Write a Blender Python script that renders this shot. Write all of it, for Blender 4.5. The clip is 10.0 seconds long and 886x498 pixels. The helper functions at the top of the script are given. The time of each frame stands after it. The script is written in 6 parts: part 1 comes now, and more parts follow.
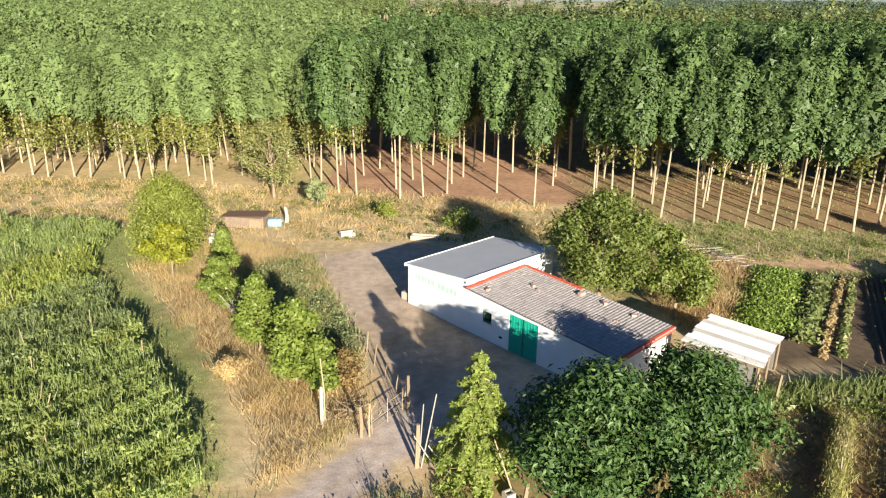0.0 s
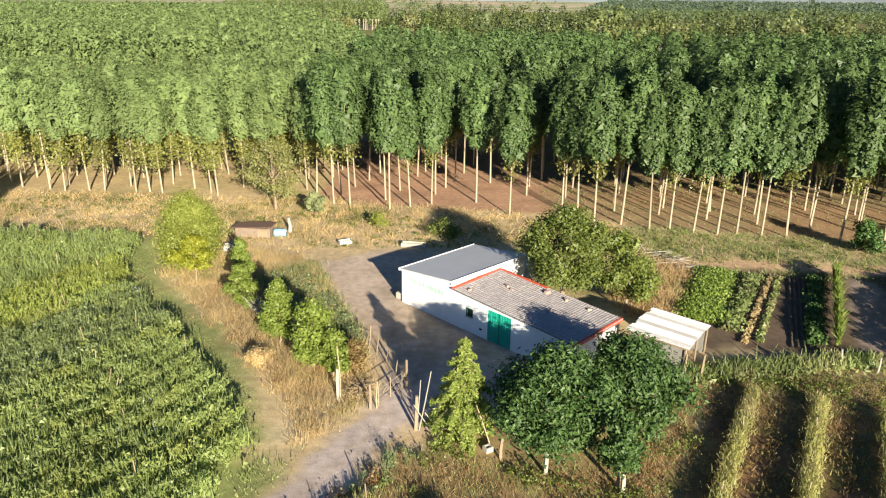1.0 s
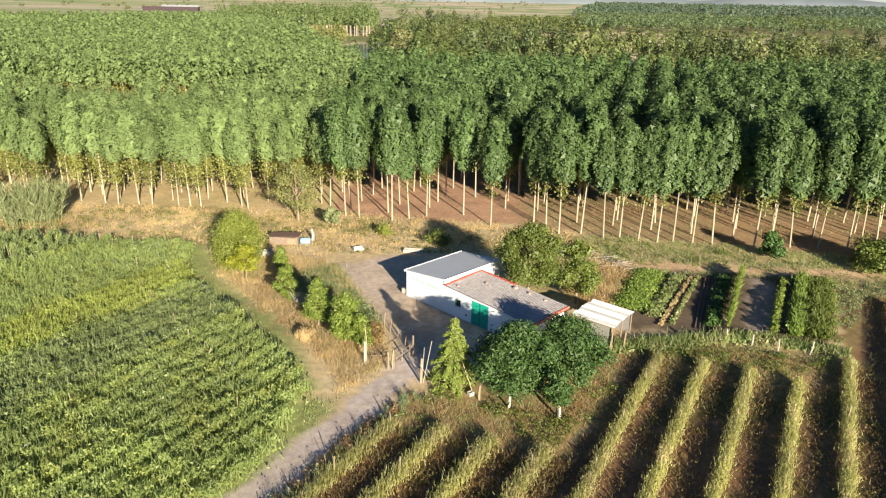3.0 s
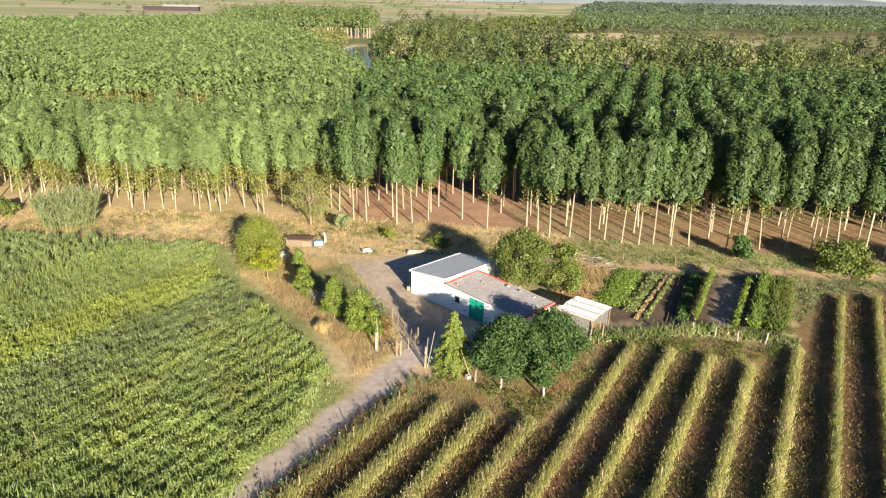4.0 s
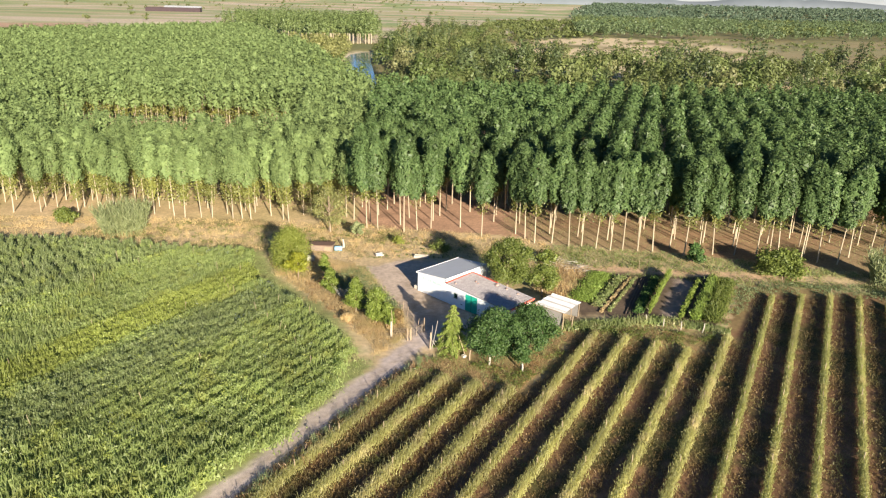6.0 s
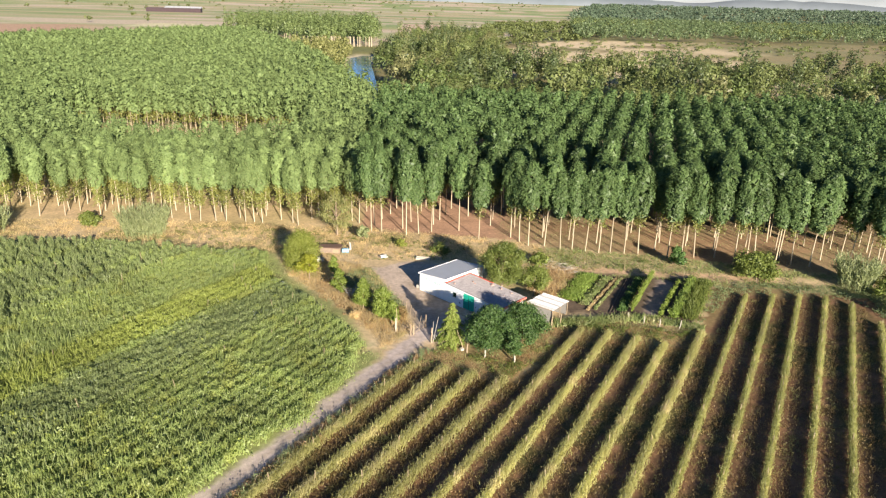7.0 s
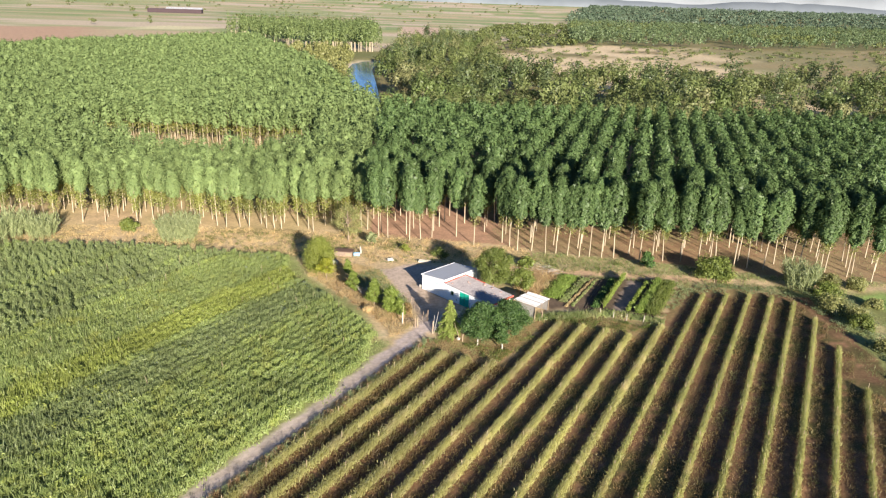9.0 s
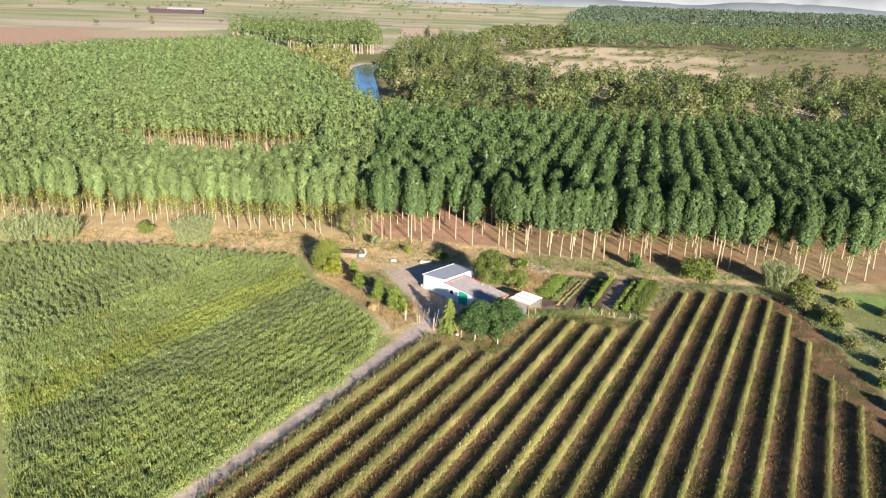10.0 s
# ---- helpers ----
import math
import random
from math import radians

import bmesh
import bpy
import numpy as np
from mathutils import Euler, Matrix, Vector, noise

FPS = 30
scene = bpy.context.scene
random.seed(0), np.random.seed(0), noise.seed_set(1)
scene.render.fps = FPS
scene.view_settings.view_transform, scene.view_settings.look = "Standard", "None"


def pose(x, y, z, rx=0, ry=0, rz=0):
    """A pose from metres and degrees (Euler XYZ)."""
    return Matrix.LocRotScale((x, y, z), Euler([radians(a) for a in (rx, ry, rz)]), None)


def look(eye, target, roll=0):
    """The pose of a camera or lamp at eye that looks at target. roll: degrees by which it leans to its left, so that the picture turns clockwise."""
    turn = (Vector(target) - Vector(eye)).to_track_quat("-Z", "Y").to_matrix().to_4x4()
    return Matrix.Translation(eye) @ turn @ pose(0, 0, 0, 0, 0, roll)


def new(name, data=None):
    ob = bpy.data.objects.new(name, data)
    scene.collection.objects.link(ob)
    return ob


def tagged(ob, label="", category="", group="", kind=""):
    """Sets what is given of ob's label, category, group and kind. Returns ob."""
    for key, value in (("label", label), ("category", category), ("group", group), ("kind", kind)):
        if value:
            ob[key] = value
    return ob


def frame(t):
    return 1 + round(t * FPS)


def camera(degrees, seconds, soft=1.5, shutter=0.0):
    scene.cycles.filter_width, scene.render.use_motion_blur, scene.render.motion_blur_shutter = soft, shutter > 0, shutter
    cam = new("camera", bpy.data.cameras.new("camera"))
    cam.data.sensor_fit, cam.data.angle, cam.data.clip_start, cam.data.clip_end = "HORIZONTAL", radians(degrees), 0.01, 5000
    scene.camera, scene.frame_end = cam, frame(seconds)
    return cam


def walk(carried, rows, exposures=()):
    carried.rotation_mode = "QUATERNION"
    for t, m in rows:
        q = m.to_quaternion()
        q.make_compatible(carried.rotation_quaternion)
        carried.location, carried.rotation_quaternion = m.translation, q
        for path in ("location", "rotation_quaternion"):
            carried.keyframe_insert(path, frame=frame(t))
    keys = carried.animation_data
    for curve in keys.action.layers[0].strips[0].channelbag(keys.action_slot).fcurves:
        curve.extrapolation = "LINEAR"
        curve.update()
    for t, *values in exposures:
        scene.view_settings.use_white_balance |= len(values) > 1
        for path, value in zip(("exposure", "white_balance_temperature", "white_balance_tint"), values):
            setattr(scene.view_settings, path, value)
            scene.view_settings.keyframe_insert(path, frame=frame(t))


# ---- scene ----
cam = camera(64.2, 10.0, soft=1.2)
METRES, EYE, TILT, LEAN, TURN = 88.0, 19.4, -19.0, -0.8, 0.0
ROWS = [
    (0.0, 0.0, 0.0, 0.0, 0.0, -0.22, -0.0),
    (0.5, -0.0039, -0.0478, 0.003, -1.03, -0.20, 0.33),
    (1.0, -0.0073, -0.0968, 0.0062, -1.62, -0.21, 0.57),
    (1.5, -0.011, -0.1463, 0.0084, -1.99, -0.21, 0.57),
    (2.0, -0.0145, -0.1964, 0.0105, -2.32, -0.21, 0.57),
    (2.5, -0.0176, -0.2462, 0.0124, -2.5, -0.21, 0.56),
    (4.0, -0.0276, -0.3994, 0.02, -2.65, -0.34, 0.52),
    (4.5, -0.0311, -0.4497, 0.0227, -2.7, -0.36, 0.47),
    (5.0, -0.0344, -0.5001, 0.0251, -2.72, -0.37, 0.41),
    (5.5, -0.0377, -0.5504, 0.0281, -2.74, -0.39, 0.36),
    (7.0, -0.0484, -0.699, 0.0366, -2.89, -0.40, 0.15),
    (7.5, -0.0516, -0.7485, 0.0397, -2.94, -0.41, 0.08),
    (8.0, -0.0549, -0.7979, 0.0428, -3.0, -0.43, 0.04),
    (8.5, -0.0582, -0.8473, 0.046, -3.05, -0.45, -0.0),
    (9.0, -0.0617, -0.8969, 0.0488, -3.07, -0.45, -0.05),
    (9.5, -0.065, -0.9466, 0.0518, -3.1, -0.47, -0.09),
    (10.0, -0.0682, -0.9961, 0.0549, -3.11, -0.49, -0.13),
]
walk(cam, [(t, pose(0, 0, EYE, TILT, LEAN, TURN) @ pose(METRES * x, METRES * y, METRES * z, 90 + pitch, roll, yaw)) for t, x, y, z, yaw, pitch, roll in ROWS], exposures=((0.0, 1.34, 6230, 8), (2.0, 1.36, 6340, 7), (5.0, 1.41, 6290, 10), (8.0, 1.44, 6050, 13), (10.0, 1.45, 5930, 14)))


# ---- light ----
SUN_AZ, SUN_EL = radians(162.0), radians(15.5)      # compass bearing of the sun from +y clockwise, height
SUN_DIR = Vector((math.sin(SUN_AZ) * math.cos(SUN_EL), math.cos(SUN_AZ) * math.cos(SUN_EL), math.sin(SUN_EL)))
world = bpy.data.worlds.new("sky")
scene.world = world
world.use_nodes = True
sky = world.node_tree.nodes.new("ShaderNodeTexSky")
sky.sky_type, sky.sun_disc = "NISHITA", False
sky.sun_elevation, sky.sun_rotation = SUN_EL, SUN_AZ
sky.air_density, sky.dust_density, sky.ozone_density, sky.altitude = 0.8, 0.1, 4.0, 1800
world.node_tree.links.new(sky.outputs[0], world.node_tree.nodes["Background"].inputs[0])
world.node_tree.nodes["Background"].inputs[1].default_value = 0.05
sun = new("sun", bpy.data.lights.new("sun", "SUN"))
sun.data.energy, sun.data.angle, sun.data.color = 5.0, radians(0.6), (1.0, 0.86, 0.66)
sun.matrix_world = look((0, 0, 200), Vector((0, 0, 200)) - SUN_DIR)

# ---- materials ----
rng = np.random.default_rng(7)


def material(name, colour, rough=0.8, metal=0.0, vary=0.25, scale=3.0, fine=40.0, bump=0.2, bump_scale=30.0, second=None, amount=0.5, island=0.0, obj=0.0):
    """A surface with large blotches, fine grain, relief and a second tone."""
    m = bpy.data.materials.new(name)
    m.use_nodes = True
    nt = m.node_tree
    n, link = nt.nodes, nt.links.new
    bsdf = n["Principled BSDF"]
    co = n.new("ShaderNodeTexCoord")
    a, b = n.new("ShaderNodeTexNoise"), n.new("ShaderNodeTexNoise")
    a.inputs["Scale"].default_value, a.inputs["Detail"].default_value = scale, 6
    b.inputs["Scale"].default_value, b.inputs["Detail"].default_value = fine, 4
    link(co.outputs["Object"], a.inputs["Vector"]), link(co.outputs["Object"], b.inputs["Vector"])
    mix = n.new("ShaderNodeMix")
    mix.data_type = "RGBA"
    mix.inputs[6].default_value = (*colour, 1)
    mix.inputs[7].default_value = (*(second or [c * 0.6 for c in colour]), 1)
    ramp = n.new("ShaderNodeMapRange")
    ramp.inputs[1].default_value, ramp.inputs[2].default_value = 0.4, 0.7
    ramp.inputs[4].default_value = amount
    link(a.outputs["Fac"], ramp.inputs[0]), link(ramp.outputs[0], mix.inputs[0])
    hsv = n.new("ShaderNodeHueSaturation")
    val = n.new("ShaderNodeMapRange")
    val.inputs[3].default_value, val.inputs[4].default_value = 1 - vary, 1 + vary
    val.inputs[1].default_value, val.inputs[2].default_value = 0.25, 0.75
    link(b.outputs["Fac"], val.inputs[0])
    out = val.outputs[0]
    for kind, strength in (("ShaderNodeNewGeometry", island), ("ShaderNodeObjectInfo", obj)):
        if strength:
            src = n.new(kind)
            mr, mul = n.new("ShaderNodeMapRange"), n.new("ShaderNodeMath")
            mul.operation = "MULTIPLY"
            mr.inputs[3].default_value, mr.inputs[4].default_value = 1 - strength, 1 + strength
            link(src.outputs["Random Per Island" if kind == "ShaderNodeNewGeometry" else "Random"], mr.inputs[0])
            link(mr.outputs[0], mul.inputs[0]), link(out, mul.inputs[1])
            out = mul.outputs[0]
    link(out, hsv.inputs["Value"]), link(mix.outputs[2], hsv.inputs["Color"])
    link(hsv.outputs[0], bsdf.inputs["Base Color"])
    bsdf.inputs["Roughness"].default_value, bsdf.inputs["Metallic"].default_value = rough, metal
    if bump:
        bm = n.new("ShaderNodeBump")
        t = n.new("ShaderNodeTexNoise")
        t.inputs["Scale"].default_value, t.inputs["Detail"].default_value = bump_scale, 5
        link(co.outputs["Object"], t.inputs["Vector"]), link(t.outputs["Fac"], bm.inputs["Height"])
        bm.inputs["Strength"].default_value, bm.inputs["Distance"].default_value = bump, 0.05
        link(bm.outputs[0], bsdf.inputs["Normal"])
    return m


def leaf_material(name, dark, light, through_light=0.35, obj=0.15, gloss=0.25, tint=None, tint_part=0.0, patch=0.0):
    """Leaves: each leaf takes its own tone between dark and light, some the tint; light passes through."""
    m = bpy.data.materials.new(name)
    m.use_nodes = True
    nt = m.node_tree
    n, link = nt.nodes, nt.links.new
    n.remove(n["Principled BSDF"])
    geo, info = n.new("ShaderNodeNewGeometry"), n.new("ShaderNodeObjectInfo")
    mix = n.new("ShaderNodeMix")
    mix.data_type = "RGBA"
    mix.inputs[6].default_value, mix.inputs[7].default_value = (*dark, 1), (*light, 1)
    link(geo.outputs["Random Per Island"], mix.inputs[0])
    col = mix.outputs[2]
    if tint:
        noi = n.new("ShaderNodeTexNoise")
        noi.inputs["Scale"].default_value, noi.inputs["Detail"].default_value = 0.35, 3
        link(geo.outputs["Position"], noi.inputs["Vector"])
        mr = n.new("ShaderNodeMapRange")
        mr.inputs[1].default_value, mr.inputs[2].default_value, mr.inputs[4].default_value = 0.62 - 0.3 * tint_part, 0.8 - 0.25 * tint_part, 0.85
        link(noi.outputs["Fac"], mr.inputs[0])
        mx = n.new("ShaderNodeMix")
        mx.data_type = "RGBA"
        mx.inputs[7].default_value = (*tint, 1)
        link(mr.outputs[0], mx.inputs[0]), link(col, mx.inputs[6])
        col = mx.outputs[2]
    hsv = n.new("ShaderNodeHueSaturation")
    mr = n.new("ShaderNodeMapRange")
    mr.inputs[3].default_value, mr.inputs[4].default_value = 1 - obj, 1 + obj
    link(info.outputs["Random"], mr.inputs[0])
    out = mr.outputs[0]
    if patch:
        noi = n.new("ShaderNodeTexNoise")
        noi.inputs["Scale"].default_value, noi.inputs["Detail"].default_value = 0.12, 2
        link(geo.outputs["Position"], noi.inputs["Vector"])
        m2, mul = n.new("ShaderNodeMapRange"), n.new("ShaderNodeMath")
        m2.inputs[1].default_value, m2.inputs[2].default_value = 0.3, 0.7
        m2.inputs[3].default_value, m2.inputs[4].default_value = 1 - patch, 1 + patch
        mul.operation = "MULTIPLY"
        link(noi.outputs["Fac"], m2.inputs[0]), link(m2.outputs[0], mul.inputs[0]), link(out, mul.inputs[1])
        out = mul.outputs[0]
    link(out, hsv.inputs["Value"]), link(col, hsv.inputs["Color"])
    dif, tra, glo = n.new("ShaderNodeBsdfDiffuse"), n.new("ShaderNodeBsdfTranslucent"), n.new("ShaderNodeBsdfGlossy")
    glo.inputs["Roughness"].default_value = 0.5
    glo.inputs["Color"].default_value = (0.5, 0.5, 0.5, 1)
    m1, m3 = n.new("ShaderNodeMixShader"), n.new("ShaderNodeMixShader")
    m1.inputs[0].default_value, m3.inputs[0].default_value = through_light, gloss * 0.2
    link(hsv.outputs[0], dif.inputs["Color"]), link(hsv.outputs[0], tra.inputs["Color"])
    link(dif.outputs[0], m1.inputs[1]), link(tra.outputs[0], m1.inputs[2])
    link(m1.outputs[0], m3.inputs[1]), link(glo.outputs[0], m3.inputs[2])
    link(m3.outputs[0], n["Material Output"].inputs["Surface"])
    return m


M_POPLAR = leaf_material("poplar_leaf", (0.066, 0.116, 0.038), (0.138, 0.204, 0.070), 0.2, patch=0.15, gloss=0.2)
M_POPLAR_L = leaf_material("young_poplar_leaf", (0.150, 0.212, 0.078), (0.215, 0.284, 0.106), 0.24, patch=0.10, gloss=0.08)
M_POPLAR_LOW = leaf_material("yellowing_leaf", (0.20, 0.225, 0.06), (0.33, 0.34, 0.095), 0.45, patch=0.2)
M_FIG = leaf_material("broad_leaf", (0.030, 0.072, 0.018), (0.110, 0.185, 0.048), 0.2, gloss=0.25, patch=0.1)
M_WALNUT = leaf_material("walnut_leaf", (0.115, 0.16, 0.03), (0.24, 0.285, 0.065), 0.36)
M_HEDGE = leaf_material("hedge_leaf", (0.175, 0.245, 0.04), (0.32, 0.395, 0.08), 0.44)
M_YELLOW = leaf_material("lime_leaf", (0.22, 0.26, 0.02), (0.42, 0.42, 0.05), 0.45)
M_BUSH = leaf_material("olive_bush_leaf", (0.25, 0.30, 0.05), (0.41, 0.45, 0.10), 0.45)
M_CONIFER = leaf_material("conifer_needle", (0.27, 0.35, 0.07), (0.42, 0.50, 0.13), 0.4)
M_WILLOW = leaf_material("willow_leaf", (0.17, 0.19, 0.06), (0.32, 0.32, 0.12), 0.35)
M_CANE = leaf_material("cane_leaf", (0.22, 0.27, 0.11), (0.44, 0.48, 0.24), 0.35)
M_WOODS = leaf_material("riparian_leaf", (0.125, 0.155, 0.050), (0.168, 0.20, 0.066), 0.22, tint=(0.21, 0.22, 0.08), tint_part=0.2, patch=0.45)
M_WOODS_DARK = leaf_material("dark_riverside_leaf", (0.072, 0.100, 0.040), (0.105, 0.138, 0.052), 0.2, patch=0.4)
M_WOODS_GREEN = leaf_material("fresh_riverside_leaf", (0.130, 0.18, 0.052), (0.168, 0.218, 0.066), 0.25, patch=0.35)
M_WOODS_PALE = leaf_material("pale_riverside_leaf", (0.20, 0.21, 0.086), (0.25, 0.255, 0.11), 0.25, tint=(0.26, 0.25, 0.10), tint_part=0.2, patch=0.3)
# greyed and paled in colour to stand for distance haze
M_FARPOP = leaf_material("hazed_poplar_leaf", (0.108, 0.152, 0.066), (0.135, 0.182, 0.080), 0.25, patch=0.35)
M_GROVE = leaf_material("grove_poplar_leaf", (0.12, 0.165, 0.06), (0.20, 0.255, 0.09), 0.3, patch=0.2)
# leaf tone blued to carry the haze over the horizon woods
M_DEEPWOOD = leaf_material("hazed_far_wood_leaf", (0.075, 0.115, 0.07), (0.12, 0.16, 0.10), 0.25, patch=0.2)
M_CROP = leaf_material("crop_leaf", (0.245, 0.31, 0.10), (0.345, 0.415, 0.145), 0.52, tint=(0.35, 0.38, 0.10), tint_part=0.3, patch=0.2)
M_CROP_DARK = leaf_material("dark_crop_leaf", (0.25, 0.315, 0.125), (0.34, 0.405, 0.16), 0.52, patch=0.15)
M_CROP_LIME = leaf_material("lime_crop_leaf", (0.32, 0.39, 0.08), (0.45, 0.51, 0.13), 0.45, patch=0.2)
M_FLOWER = leaf_material("blue_flower", (0.22, 0.28, 0.36), (0.42, 0.48, 0.56), 0.2)
M_VINE = leaf_material("vine_leaf", (0.39, 0.39, 0.13), (0.55, 0.53, 0.21), 0.5, tint=(0.62, 0.54, 0.28), tint_part=0.32, patch=0.2)
M_VINE_GREEN = leaf_material("green_vine_leaf", (0.29, 0.31, 0.09), (0.46, 0.455, 0.165), 0.5, tint=(0.54, 0.47, 0.21), tint_part=0.35, patch=0.2)
M_VINE_LOW = leaf_material("vine_litter", (0.165, 0.115, 0.045), (0.345, 0.24, 0.10), 0.42, tint=(0.23, 0.235, 0.08), tint_part=0.5, patch=0.25)
M_DRY = leaf_material("dry_grass", (0.60, 0.46, 0.23), (0.78, 0.63, 0.35), 0.52, tint=(0.42, 0.39, 0.16), tint_part=0.25, patch=0.15)
M_GREENGRASS = leaf_material("green_grass", (0.22, 0.285, 0.09), (0.37, 0.43, 0.16), 0.45, tint=(0.50, 0.44, 0.22), tint_part=0.3, patch=0.2)
M_RUST = leaf_material("rusty_weed", (0.30, 0.19, 0.09), (0.48, 0.33, 0.165), 0.45, patch=0.2)
M_WEED = leaf_material("weed_leaf", (0.17, 0.225, 0.10), (0.31, 0.37, 0.17), 0.4, patch=0.2)
M_GARDEN = leaf_material("vegetable_leaf", (0.20, 0.30, 0.05), (0.38, 0.49, 0.11), 0.45)

M_BARK_PALE = material("pale_bark", (0.40, 0.34, 0.24), 0.9, vary=0.25, scale=1.5, fine=14, second=(0.34, 0.28, 0.18), obj=0.15)
M_BARK = material("grey_bark", (0.30, 0.23, 0.16), 0.9, vary=0.3, scale=4, second=(0.18, 0.14, 0.10))
M_PLASTER = material("white_plaster", (0.84, 0.88, 0.90), 0.85, vary=0.03, scale=0.8, fine=25, second=(0.70, 0.70, 0.67), amount=0.45, bump=0.15, bump_scale=18)
M_PLASTER2 = material("white_gable_plaster", (0.80, 0.78, 0.74), 0.85, vary=0.05, scale=0.9, second=(0.62, 0.58, 0.52), amount=0.5, bump=0.15, bump_scale=18)
M_TALLROOF = material("grey_roof_sheet", (0.54, 0.56, 0.60), 0.45, metal=0.0, vary=0.05, scale=0.7, fine=8, second=(0.47, 0.485, 0.51), bump=0.05)
M_FASCIA = material("white_sheet_edge", (0.80, 0.81, 0.82), 0.5, vary=0.04, bump=0.0)
M_TILE = material("weathered_roof_tile", (0.42, 0.385, 0.385), 0.9, vary=0.2, scale=1.2, fine=9, second=(0.33, 0.30, 0.295), island=0.10, bump=0.3, bump_scale=25)
M_RED = material("red_painted_flashing", (0.60, 0.10, 0.055), 0.7, vary=0.15, scale=3, second=(0.40, 0.10, 0.06), bump=0.2)
M_GREENDOOR = material("green_painted_metal", (0.02, 0.42, 0.30), 0.5, vary=0.06, scale=1.2, second=(0.025, 0.35, 0.25), bump=0.05)
M_DARK = material("dark_interior", (0.02, 0.02, 0.02), 0.9, vary=0.1)
M_GREENBAR = material("dark_green_bar", (0.015, 0.10, 0.05), 0.5, vary=0.1, bump=0.0)
M_LETTER = material("faded_green_paint", (0.42, 0.72, 0.56), 0.85, vary=0.10, scale=3, second=(0.72, 0.80, 0.74), amount=0.5, bump=0.1)
M_SHEET = material("grey_corrugated_sheet", (0.56, 0.58, 0.60), 0.7, vary=0.08, scale=1.1, fine=12, second=(0.42, 0.41, 0.40), amount=0.5, bump=0.15, obj=0.08)
# darker lines at about the spacing of the sheet's ribs
wave = M_SHEET.node_tree.nodes.new("ShaderNodeTexWave")
wave.bands_direction, wave.wave_profile = "Y", "SIN"
wave.inputs["Scale"].default_value, wave.inputs["Distortion"].default_value, wave.inputs["Detail"].default_value = 1.9, 0.6, 3
rib_lines = M_SHEET.node_tree.nodes.new("ShaderNodeMix")
rib_lines.data_type, rib_lines.blend_type = "RGBA", "MULTIPLY"
rib_lines.inputs[0].default_value, rib_lines.inputs[7].default_value = 0.0, (0.5, 0.46, 0.42, 1)
part_of = M_SHEET.node_tree.nodes.new("ShaderNodeMapRange")
part_of.inputs[1].default_value, part_of.inputs[2].default_value, part_of.inputs[4].default_value = 0.55, 1.0, 0.9
co_sheet = M_SHEET.node_tree.nodes.new("ShaderNodeTexCoord")
tied = M_SHEET.node_tree.links
base_in = M_SHEET.node_tree.nodes["Principled BSDF"].inputs["Base Color"]
tied.new(base_in.links[0].from_socket, rib_lines.inputs[6])
tied.new(co_sheet.outputs["Object"], wave.inputs["Vector"]), tied.new(wave.outputs["Fac"], part_of.inputs[0]), tied.new(part_of.outputs[0], rib_lines.inputs[0])
tied.new(rib_lines.outputs[2], base_in)
# block grey darkened in colour for the shade on the shed front
M_BLOCK = material("shade_darkened_block", (0.22, 0.21, 0.195), 0.9, vary=0.15, scale=2, second=(0.16, 0.155, 0.145))
M_WOOD = material("weathered_wood", (0.30, 0.23, 0.155), 0.9, vary=0.25, scale=4, second=(0.24, 0.19, 0.13), obj=0.2)
M_STAKE = material("pale_stake_wood", (0.36, 0.29, 0.19), 0.9, vary=0.2, scale=4, second=(0.34, 0.25, 0.15), obj=0.25)
M_CONCRETE = material("pale_concrete_post", (0.42, 0.39, 0.33), 0.9, vary=0.15, scale=3, second=(0.36, 0.33, 0.28), obj=0.1)
M_BRICK = material("pink_brick", (0.50, 0.34, 0.28), 0.9, vary=0.2, second=(0.40, 0.24, 0.18), obj=0.2)
M_RUSTMETAL = material("rusty_sheet", (0.17, 0.10, 0.07), 0.8, vary=0.3, scale=2, second=(0.12, 0.09, 0.08))
M_HUTCH = material("pale_board", (0.24, 0.185, 0.14), 0.9, vary=0.25, scale=3, second=(0.15, 0.115, 0.09))
M_MAROON = material("dark_maroon_sheet", (0.05, 0.03, 0.035), 0.8, vary=0.2, scale=0.2, bump=0.0)
M_BLUE = material("light_blue_plastic", (0.28, 0.48, 0.66), 0.5, vary=0.08, bump=0.0)
M_WHITE = material("white_plastic", (0.50, 0.49, 0.45), 0.6, vary=0.1, bump=0.0)
M_WIRE = material("galvanised_wire", (0.35, 0.35, 0.34), 0.5, metal=0.7, vary=0.1, bump=0.0)
# hill tones hold the distance haze, paler on the farther ridge
M_HILL = material("haze_tinted_hill", (0.28, 0.315, 0.335), 1.0, vary=0.05, scale=0.002, fine=0.02, bump=0.0)
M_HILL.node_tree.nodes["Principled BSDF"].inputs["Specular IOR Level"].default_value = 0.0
M_HILL_FAR = material("haze_paled_far_hill", (0.35, 0.38, 0.395), 1.0, vary=0.06, scale=0.001, fine=0.01, bump=0.0)
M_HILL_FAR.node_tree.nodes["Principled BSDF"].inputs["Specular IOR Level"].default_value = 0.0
M_ROOFRED = material("distant_brown_roof", (0.26, 0.16, 0.14), 0.8, vary=0.1, scale=0.1, bump=0.0)


